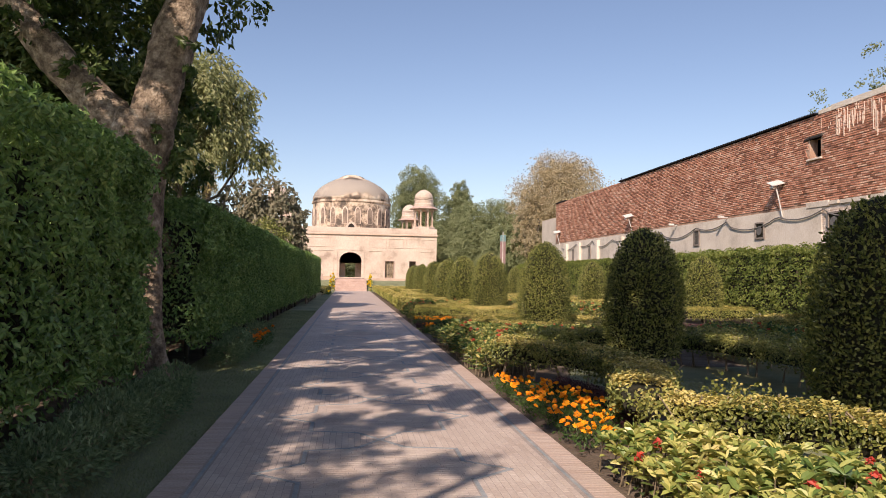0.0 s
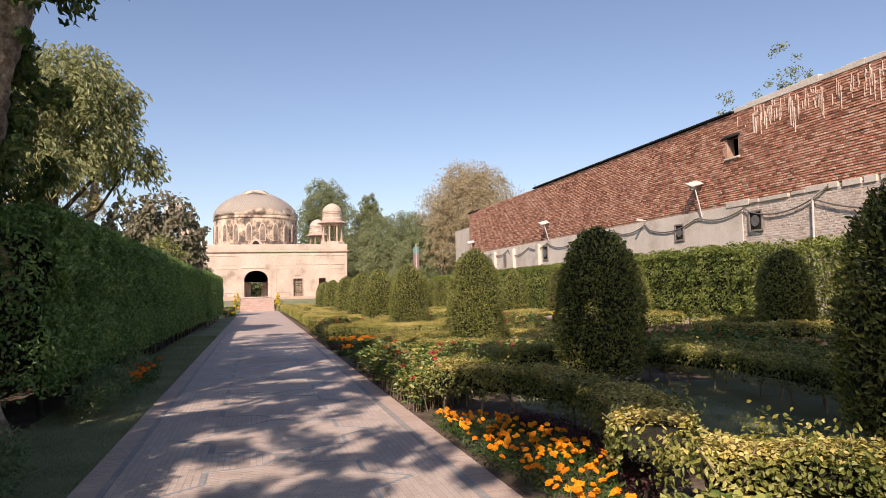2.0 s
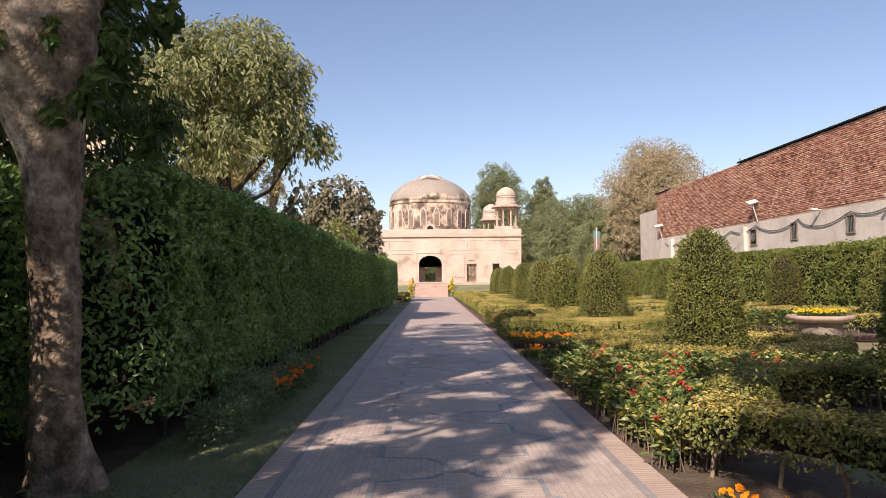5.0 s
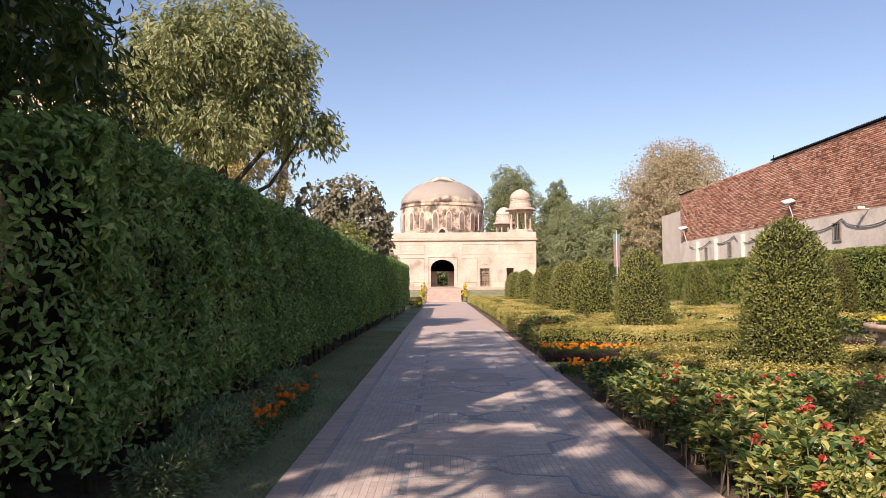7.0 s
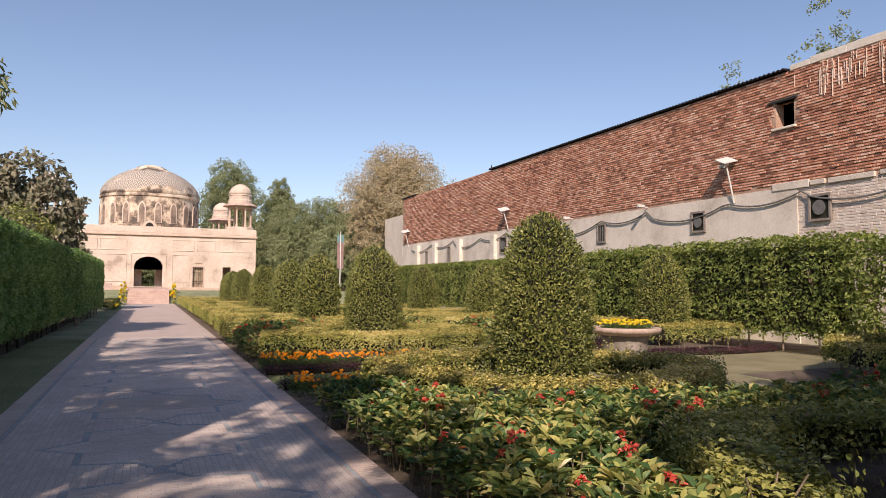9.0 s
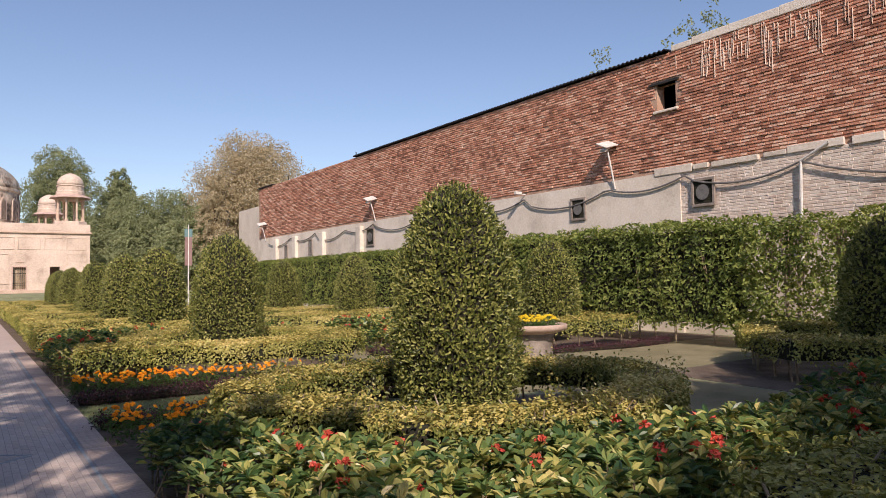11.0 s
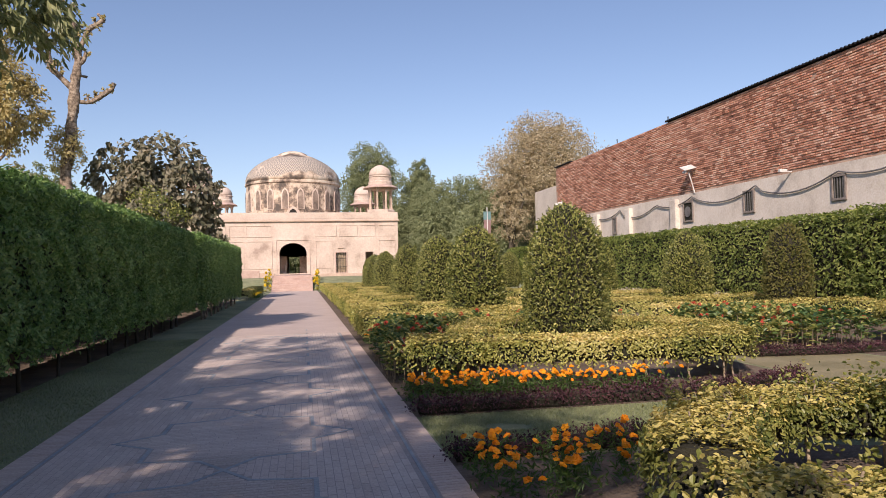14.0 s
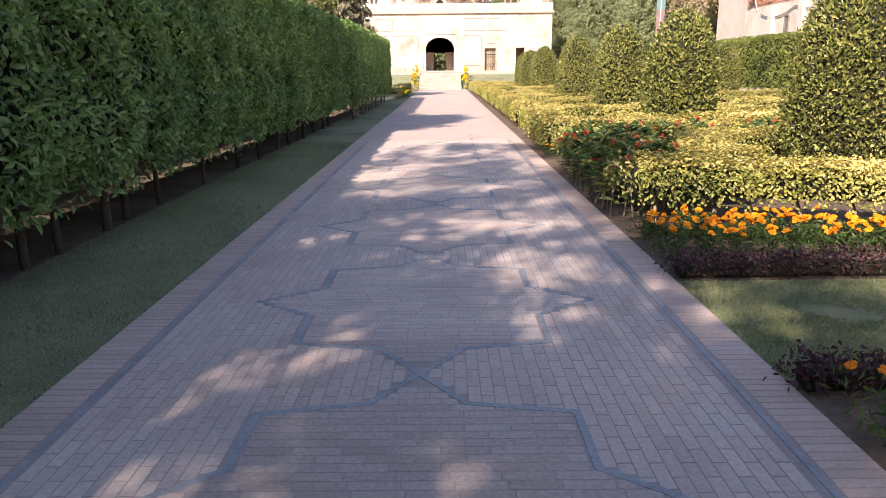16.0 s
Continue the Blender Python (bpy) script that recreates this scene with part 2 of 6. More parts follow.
def tile_material():
    """The dome's plaster with remains of glazed zigzag tile, soot streaks and bare patches."""
    m = bpy.data.materials.new("dome_plaster_with_tile_remains")
    n, l, p = nodes_of(m)
    geo = n.new("ShaderNodeNewGeometry")
    sep = n.new("ShaderNodeSeparateXYZ")
    l.new(geo.outputs["Position"], sep.inputs[0])
    # angle round the dome's axis
    dx = n.new("ShaderNodeMath"); dx.operation = 'ADD'; dx.inputs[1].default_value = 0.3
    dy = n.new("ShaderNodeMath"); dy.operation = 'SUBTRACT'; dy.inputs[1].default_value = 102.0
    l.new(sep.outputs[0], dx.inputs[0])
    l.new(sep.outputs[1], dy.inputs[0])
    ang = n.new("ShaderNodeMath"); ang.operation = 'ARCTAN2'
    l.new(dx.outputs[0], ang.inputs[0])
    l.new(dy.outputs[0], ang.inputs[1])
    sc = n.new("ShaderNodeMath"); sc.operation = 'MULTIPLY'; sc.inputs[1].default_value = 64.0 / (2 * math.pi)
    l.new(ang.outputs[0], sc.inputs[0])
    pp = n.new("ShaderNodeMath"); pp.operation = 'PINGPONG'; pp.inputs[1].default_value = 0.5
    l.new(sc.outputs[0], pp.inputs[0])
    am = n.new("ShaderNodeMath"); am.operation = 'MULTIPLY'; am.inputs[1].default_value = 0.9
    l.new(pp.outputs[0], am.inputs[0])
    ad = n.new("ShaderNodeMath"); ad.operation = 'ADD'
    l.new(sep.outputs[2], ad.inputs[0])
    l.new(am.outputs[0], ad.inputs[1])
    fr = n.new("ShaderNodeMath"); fr.operation = 'MULTIPLY'; fr.inputs[1].default_value = 2.6
    l.new(ad.outputs[0], fr.inputs[0])
    fc = n.new("ShaderNodeMath"); fc.operation = 'FRACT'
    l.new(fr.outputs[0], fc.inputs[0])
    gt = n.new("ShaderNodeMath"); gt.operation = 'GREATER_THAN'; gt.inputs[1].default_value = 0.5
    l.new(fc.outputs[0], gt.inputs[0])
    zig = ramp_of(n, [(0.0, (0.52, 0.44, 0.36)), (1.0, (0.19, 0.17, 0.155))])
    l.new(gt.outputs[0], zig.inputs["Fac"])
    no = n.new("ShaderNodeTexNoise")
    no.inputs["Scale"].default_value = 0.55
    no.inputs["Detail"].default_value = 7
    no.inputs["Roughness"].default_value = 0.7
    l.new(geo.outputs["Position"], no.inputs["Vector"])
    pl = ramp_of(n, [(0.40, (0.10, 0.08, 0.065)), (0.47, (0.27, 0.20, 0.15)), (0.52, (0.55, 0.43, 0.32)), (0.62, (0.72, 0.62, 0.50))])
    l.new(no.outputs["Fac"], pl.inputs["Fac"])
    no2 = n.new("ShaderNodeTexNoise")
    no2.inputs["Scale"].default_value = 0.33
    no2.inputs["Detail"].default_value = 5
    mp = n.new("ShaderNodeVectorMath"); mp.operation = 'ADD'; mp.inputs[1].default_value = (40, 13, 7)
    l.new(geo.outputs["Position"], mp.inputs[0])
    l.new(mp.outputs[0], no2.inputs["Vector"])
    keep = ramp_of(n, [(0.40, (0, 0, 0)), (0.43, (1, 1, 1))])
    l.new(no2.outputs["Fac"], keep.inputs["Fac"])
    # tile remains on the shoulder of the dome only
    band = ramp_of(n, [(0.0, (0, 0, 0)), (0.06, (1, 1, 1)), (0.66, (1, 1, 1)), (0.72, (0, 0, 0))])
    mr = n.new("ShaderNodeMapRange")
    mr.inputs[1].default_value = 12.2
    mr.inputs[2].default_value = 16.2
    l.new(sep.outputs[2], mr.inputs[0])
    l.new(mr.outputs[0], band.inputs["Fac"])
    mu = n.new("ShaderNodeMath"); mu.operation = 'MULTIPLY'
    l.new(keep.outputs["Color"], mu.inputs[0])
    l.new(band.outputs["Color"], mu.inputs[1])
    mix = n.new("ShaderNodeMix"); mix.data_type = 'RGBA'
    l.new(mu.outputs[0], mix.inputs[0])
    l.new(pl.outputs["Color"], mix.inputs[6])
    l.new(zig.outputs["Color"], mix.inputs[7])
    l.new(mix.outputs[2], p.inputs["Base Color"])
    p.inputs["Roughness"].default_value = 0.85
    b = n.new("ShaderNodeBump"); b.inputs["Strength"].default_value = 0.5; b.inputs["Distance"].default_value = 0.05
    no3 = n.new("ShaderNodeTexNoise"); no3.inputs["Scale"].default_value = 5
    l.new(geo.outputs["Position"], no3.inputs["Vector"])
    l.new(no3.outputs["Fac"], b.inputs["Height"])
    l.new(b.outputs["Normal"], p.inputs["Normal"])
    return m


M_DOME = tile_material()

# ---- builders ----
rng = np.random.default_rng(7)


def part(name, bm, material, parent=None, label="", smooth=False):
    """Links a bmesh as one mesh object, under a thing or a part."""
    me = bpy.data.meshes.new(name)
    bm.to_mesh(me)
    bm.free()
    if smooth:
        me.polygons.foreach_set("use_smooth", [True] * len(me.polygons))
    me.materials.append(material)
    ob = new(name, me)
    ob.parent = parent
    if label:
        ob["label"] = label
    return ob


def mesh_of(name, verts, faces, material, parent=None, label="", smooth=False):
    """A mesh object from arrays: faces are rows of equal length."""
    verts = np.ascontiguousarray(verts, dtype=np.float32)
    faces = np.ascontiguousarray(faces, dtype=np.int32)
    me = bpy.data.meshes.new(name)
    me.vertices.add(len(verts))
    me.vertices.foreach_set("co", verts.ravel())
    k = faces.shape[1]
    me.loops.add(faces.size)
    me.loops.foreach_set("vertex_index", faces.ravel())
    me.polygons.add(len(faces))
    me.polygons.foreach_set("loop_start", np.arange(len(faces), dtype=np.int32) * k)
    me.polygons.foreach_set("use_smooth", np.full(len(faces), smooth, dtype=bool))
    me.update(calc_edges=True)
    me.materials.append(material)
    ob = new(name, me)
    ob.parent = parent
    if label:
        ob["label"] = label
    return ob


def empty(name, at, label, category, group="", kind=""):
    ob = new(name)
    ob.empty_display_size = 0.2
    ob.location = at
    return tagged(ob, label, category, group, kind)


def unit(v):
    return v / np.maximum(np.linalg.norm(v, axis=-1, keepdims=True), 1e-9)


def leaves(points, normals, length, width, lie=0.6, droop=0.0, fold=0.18, fine=False):
    """Diamond leaves with a folded midrib: arrays of corners and faces."""
    n = len(points)
    r = unit(rng.normal(size=(n, 3)))
    tang = unit(r - (r * normals).sum(1, keepdims=True) * normals)
    d = unit(tang * lie + normals * (1 - lie) * rng.uniform(0.3, 1.6, (n, 1)) + np.array([0, 0, -droop]))
    side = unit(np.cross(d, normals + 0.35 * rng.normal(size=(n, 3))))
    up = np.cross(side, d)
    ln = length * rng.uniform(0.65, 1.25, (n, 1))
    wd = width * rng.uniform(0.7, 1.2, (n, 1))
    base = points - d * ln * 0.3
    mid = base + d * ln * 0.5
    if fine:
        tip = base + d * ln - up * ln * 0.12
        lo, hi = base + d * ln * 0.3, base + d * ln * 0.68 - up * ln * 0.03
        v = np.stack([base, lo + side * wd * 0.46 + up * wd * fold, hi + side * wd * 0.4 + up * wd * fold, tip, hi - side * wd * 0.4 + up * wd * fold, lo - side * wd * 0.46 + up * wd * fold], 1).reshape(-1, 3)
        f = np.arange(6 * n).reshape(n, 6)
        return v, np.concatenate([f[:, [0, 1, 2, 3]], f[:, [0, 3, 4, 5]]])
    v = np.stack([base, mid + side * wd / 2 + up * wd * fold, base + d * ln - up * ln * 0.08, mid - side * wd / 2 + up * wd * fold], 1).reshape(-1, 3)
    return v, np.arange(4 * n).reshape(n, 4)


def join(parts):
    vs, fs, k = [], [], 0
    for v, f in parts:
        vs.append(v)
        fs.append(np.asarray(f) + k)
        k += len(v)
    return np.concatenate(vs), np.concatenate(fs)


def tube(points, radii, sides=8, bump=0.0):
    """A tapered tube along points: arrays."""
    points = np.array(points, float)
    n = len(points)
    t = unit(np.gradient(points, axis=0))
    ref = np.array([1.0, 0, 0]) if abs(t[0][0]) < 0.7 else np.array([0, 1.0, 0])
    a = np.arange(sides) * 2 * np.pi / sides
    vs = []
    for i in range(n):
        u = unit(np.cross(t[i], ref))
        w = np.cross(t[i], u)
        rr = radii[i] * (1 + bump * rng.normal(size=sides))
        vs.append(points[i] + (np.cos(a) * rr)[:, None] * u + (np.sin(a) * rr)[:, None] * w)
    v = np.concatenate(vs)
    f = []
    for i in range(n - 1):
        for j in range(sides):
            k = (j + 1) % sides
            f.append((i * sides + j, i * sides + k, (i + 1) * sides + k, (i + 1) * sides + j))
    return v, np.array(f)


def gnarled(points, radii, sides=18, amp=0.12, step=0.12):
    """A trunk or limb with swellings, flutes and a wandering line: arrays."""
    points, radii = np.array(points, float), np.array(radii, float)
    s = np.concatenate([[0], np.cumsum(np.linalg.norm(np.diff(points, axis=0), axis=1))])
    n = max(4, int(s[-1] / step))
    u = np.linspace(0, s[-1], n)
    p = np.stack([np.interp(u, s, points[:, k]) for k in range(3)], 1)
    for _ in range(4):
        p[1:-1] = (p[:-2] + 2 * p[1:-1] + p[2:]) / 4
    r = np.interp(u, s, radii)
    v, f = tube(p, r, sides)
    ring = np.repeat(p, sides, 0)
    a = np.tile(np.arange(sides) * 2 * np.pi / sides, n)
    uu = np.repeat(u, sides)
    k = 1 + amp * (0.5 * np.sin(3 * a + uu * 1.3) + 0.35 * np.sin(5 * a - uu * 3.1 + 1) + 0.5 * np.sin(uu * 4.3 + np.cos(a) * 2) + 0.25 * rng.normal(size=len(a)))
    return ring + (v - ring) * k[:, None], f


def box_bm(bm, x0, x1, y0, y1, z0, z1, bevel=0.0):
    g = bmesh.ops.create_cube(bm, size=1.0, matrix=Matrix.Translation(((x0 + x1) / 2, (y0 + y1) / 2, (z0 + z1) / 2)) @ Matrix.Diagonal((x1 - x0, y1 - y0, z1 - z0, 1)))
    if bevel:
        es = {e for v in g["verts"] for e in v.link_edges}
        bmesh.ops.bevel(bm, geom=list(es), offset=bevel, segments=2, profile=0.6, affect='EDGES')
    return bm


def box(name, x0, x1, y0, y1, z0, z1, material, parent=None, label="", bevel=0.01):
    return part(name, box_bm(bmesh.new(), x0, x1, y0, y1, z0, z1, bevel), material, parent, label)


def lathe(profile, sides=32, centre=(0, 0), half=0.0, ribs=0.0):
    """A turned form from (radius, height) pairs, as a bmesh."""
    bm = bmesh.new()
    rows = []
    for r, z in profile:
        rows.append([bm.verts.new((centre[0] + r * math.cos(2 * math.pi * (j + half) / sides), centre[1] + r * math.sin(2 * math.pi * (j + half) / sides), z)) for j in range(sides)])
    for a, b in zip(rows, rows[1:]):
        for j in range(sides):
            k = (j + 1) % sides
            bm.faces.new((a[j], a[k], b[k], b[j]))
    bm.faces.new(list(reversed(rows[0])))
    bm.faces.new(rows[-1])
    return bm


def poly_prism(bm, pts, y0, y1):
    """Extrudes an outline in x and z from y0 to y1."""
    a = [bm.verts.new((x, y0, z)) for x, z in pts]
    b = [bm.verts.new((x, y1, z)) for x, z in pts]
    n = len(pts)
    bm.faces.new(a)
    bm.faces.new(list(reversed(b)))
    for i in range(n):
        k = (i + 1) % n
        bm.faces.new((a[k], a[i], b[i], b[k]))
    bmesh.ops.recalc_face_normals(bm, faces=bm.faces)
    return bm


def ground_z(y):
    """The garden is level; a grass bank rises to the terrace of the tomb."""
    t = min(1.0, max(0.0, (y - 74.0) / 5.0))
    return 1.05 * t * t * (3 - 2 * t)

# ---- ground ----
gy = [-40, -10, 0, 30, 60, 73] + [74 + 0.5 * i for i in range(11)] + [80, 90, 120, 200, 500, 1200]
gx = [-1200, -300, -80, -30, -10, 0, 10, 30, 80, 300, 1200]
gv = np.array([(x, y, ground_z(y) - 0.03) for y in gy for x in gx])
w = len(gx)
gf = np.array([(j * w + i, j * w + i + 1, (j + 1) * w + i + 1, (j + 1) * w + i) for j in range(len(gy) - 1) for i in range(w - 1)])
gv[:w, 1] = -1200
ground = mesh_of("ground", gv, gf, M_LAWN)
tagged(ground, "mown green lawn rising to a terrace", "ground", kind="structure")


def soil(name, pts, z=-0.034, label="bare brown soil of a planting bed", material=M_SOIL):
    """A bed of loose soil, slightly uneven, over the lawn."""
    bm = bmesh.new()
    xs, ys = [p[0] for p in pts], [p[1] for p in pts]
    vs = [bm.verts.new((x, y, z)) for x, y in pts]
    bm.faces.new(vs)
    g = bmesh.ops.extrude_face_region(bm, geom=list(bm.faces))
    for v in g["geom"]:
        if isinstance(v, bmesh.types.BMVert):
            v.co.z += 0.009
    bmesh.ops.recalc_face_normals(bm, faces=bm.faces)
    return tagged(part(name, bm, material), label, "soil", kind="structure")


soil("bed_soil_1", [(1.82, 1.0), (8.6, 1.0), (8.6, 5.0), (5.6, 5.5), (3.9, 6.6), (3.7, 7.4), (3.9, 10.6), (3.4, 12.0), (4.0, 14.0), (7.6, 13.6), (8.2, 16.6), (7.6, 20.2), (5.0, 21.3), (1.82, 21.7)])
soil("bed_soil_2", [(1.82, 23.42), (7.4, 23.5), (7.5, 30.0), (9.0, 31.0), (9.0, 72.0), (1.82, 72.0)])
soil("bed_soil_3", [(9.9, 14.2), (15.6, 14.2), (17.9, 14.2), (17.9, 21.2), (10.4, 20.8)])
soil("bed_soil_4", [(10.2, 24.4), (17.9, 24.4), (17.9, 60.0), (9.6, 60.0), (9.6, 31.0)])
soil("bed_soil_5", [(-6.0, -6.0), (-3.2, -6.0), (-3.2, 20.0), (-3.2, 60.0), (-6.0, 60.0)])
soil("dry_lawn_1", [(8.3, 16.7), (8.8, 14.3), (9.8, 14.3), (10.3, 20.85), (17.8, 21.3), (17.8, 24.3), (10.1, 24.3), (9.5, 30.8), (9.05, 30.9), (7.6, 29.9), (7.5, 23.4), (6.9, 22.4), (7.1, 20.9), (7.8, 20.2)], -0.036, "dry trodden grass between the beds", M_DRY)

# ---- brick path ----
PX = 1.8
path_base = box("path", -PX + 0.005, PX - 0.005, -12, 74.3, -0.06, -0.0006, M_MORTAR, bevel=0)
tagged(path_base, "straight walk of worn pinkish thin brick", "path", kind="structure")

far_walk = box("walk_surface", -PX, PX, 34.0, 74.3, -0.03, 0.003, M_PAVER_FAR, path_base, "worn brick too far off to tell apart", bevel=0)

STAR = [(0, 0), (0.23, 0.33), (0.72, 0.42), (0.72, 0.88), (1.10, 1.175), (0.72, 1.47), (0.72, 1.93), (0.23, 2.02), (0, 2.35)]
STAR_Y0, STAR_P = 21.75 - 2.35 * 14, 2.35


def brick_verts(x0, x1, y0, y1, top, inset=0.0008):
    return [(x0, y0, -0.004), (x1, y0, -0.004), (x1, y1, -0.004), (x0, y1, -0.004), (x0 + inset, y0 + inset, top), (x1 - inset, y0 + inset, top), (x1 - inset, y1 - inset, top), (x0 + inset, y1 - inset, top)]


BRICK_F = [(4, 5, 6, 7), (0, 1, 5, 4), (1, 2, 6, 5), (2, 3, 7, 6), (3, 0, 4, 7)]


def star_half(y):
    """The half width of the star chain at y."""
    t = (y - STAR_Y0) % STAR_P
    for (x0, a), (x1, b) in zip(STAR, STAR[1:]):
        if a <= t <= b and b > a:
            return x0 + (x1 - x0) * (t - a) / (b - a)
    return 0.0


pr = random.Random(3)
field, edging, single = [], [], []
NEAR0, NEAR1 = 20.2, 22.2
y = 2.0
row = 0
while y < 34.0:
    dy = 0.062
    # edging: headers laid across both borders
    for s in (-1, 1):
        xa, xb = (-PX, -PX + 0.235) if s < 0 else (PX - 0.235, PX)
        edging.append(brick_verts(xa, xb, y + 0.003, y + dy - 0.003, 0.0014 + pr.uniform(-0.0003, 0.0003)))
    # courses across the walk inside the star
    half = star_half(y + dy / 2) - 0.03
    if half > 0.08:
        x = -half - (0.1 if row % 2 else 0.0)
        while x < half:
            a, b = max(x, -half) + 0.002, min(x + 0.2, half) - 0.002
            if b - a > 0.03:
                bv = brick_verts(a, b, y + 0.002, y + dy - 0.002, 0.0010 + pr.uniform(-0.0003, 0.0003))
                (single if NEAR0 < y < NEAR1 and len(single) < 290 else field).append(bv)
            x += 0.2
    y += dy
    row += 1
# stretchers along the walk outside the star
col = 0
x = -1.5
while x < 1.5 - 0.03:
    y = 2.0 - (0.1 if col % 2 else 0.0)
    while y < 34.0:
        ly = 0.2
        cx = abs(x + 0.031)
        # a brick is cut where a star's strip crosses it
        run = []
        for k in range(21):
            yy = y + 0.003 + (ly - 0.006) * k / 20
            if cx > star_half(yy) + 0.034:
                run.append(yy)
            if run and (k == 20 or cx <= star_half(yy) + 0.034):
                if run[-1] - run[0] > 0.025:
                    field.append(brick_verts(x + 0.0022, x + 0.0598, run[0], run[-1], 0.0010 + pr.uniform(-0.0003, 0.0003)))
                run = []
        y += ly
    x += 0.062
    col += 1


def bricks_mesh(name, rows, material, parent, label):
    v = np.array(rows).reshape(-1, 3)
    f = (np.arange(len(rows)) * 8)[:, None, None] + np.array(BRICK_F)[None]
    ob = mesh_of(name, v, f.reshape(-1, 4), material, parent, label)
    return tagged(ob, kind="stuff")


bricks_mesh("brick_field", field, M_PAVER, path_base, "worn thin bricks laid in stars and stretchers")
bricks_mesh("brick_edging", edging, M_EDGE, path_base, "redder header bricks along both edges")


def strip(pts, width, z, rows):
    for k, ((xa, ya), (xb, yb)) in enumerate(zip(pts, pts[1:])):
        zz = z + 0.0002 * (k % 2)
        d = Vector((xb - xa, yb - ya))
        if d.length < 1e-6:
            continue
        d.normalize()
        nrm = Vector((-d.y, d.x)) * width / 2
        a = Vector((xa, ya)) - d * width * 0.3
        b = Vector((xb, yb)) + d * width * 0.3
        rows.append([(a.x - nrm.x, a.y - nrm.y, -0.004), (b.x - nrm.x, b.y - nrm.y, -0.004), (b.x + nrm.x, b.y + nrm.y, -0.004), (a.x + nrm.x, a.y + nrm.y, -0.004)] + [(q.x + s * nrm.x * 0.9, q.y + s * nrm.y * 0.9, zz) for q, s in ((a, -1), (b, -1), (b, 1), (a, 1))])


srows = []
for k in range(5, 20):
    oy = STAR_Y0 + k * STAR_P
    for s in (-1, 1):
        strip([(s * x, oy + yy) for x, yy in STAR], 0.04, 0.0026 + 0.0004 * (s > 0), srows)
for s in (-1, 1):
    strip([(s * 1.53, 2.0), (s * 1.53, 34.0)], 0.03, 0.0024, srows)
bricks_mesh("stone_strip", srows, M_STRIP, path_base, "grey stone strips outlining interlaced stars")

# ---- hedges ----


def to_line(p, pts):
    """Distance of points to a polyline, and the outward way."""
    best = np.full(len(p), 1e9)
    out = np.zeros((len(p), 2))
    for a, b in zip(pts, pts[1:]):
        a, b = np.array(a, float), np.array(b, float)
        ab = b - a
        t = np.clip(((p - a) @ ab) / max(ab @ ab, 1e-9), 0, 1)
        q = a + t[:, None] * ab
        d = np.linalg.norm(p - q, axis=1)
        m = d < best
        best[m] = d[m]
        out[m] = (p - q)[m]
    return best, unit(out)


def lumpy(p, amp, scale):
    """A smooth wavering, by position, for clipped but uneven faces."""
    s = p * scale
    return amp * (np.sin(s[:, 0] * 1.7 + 1.3 * np.sin(s[:, 1] * 1.1)) + np.sin(s[:, 1] * 2.3 + 0.7 * s[:, 2] + 1.9 * np.sin(s[:, 2] * 1.6)) + np.sin(s[:, 2] * 2.9 + s[:, 0] * 0.8)) / 3


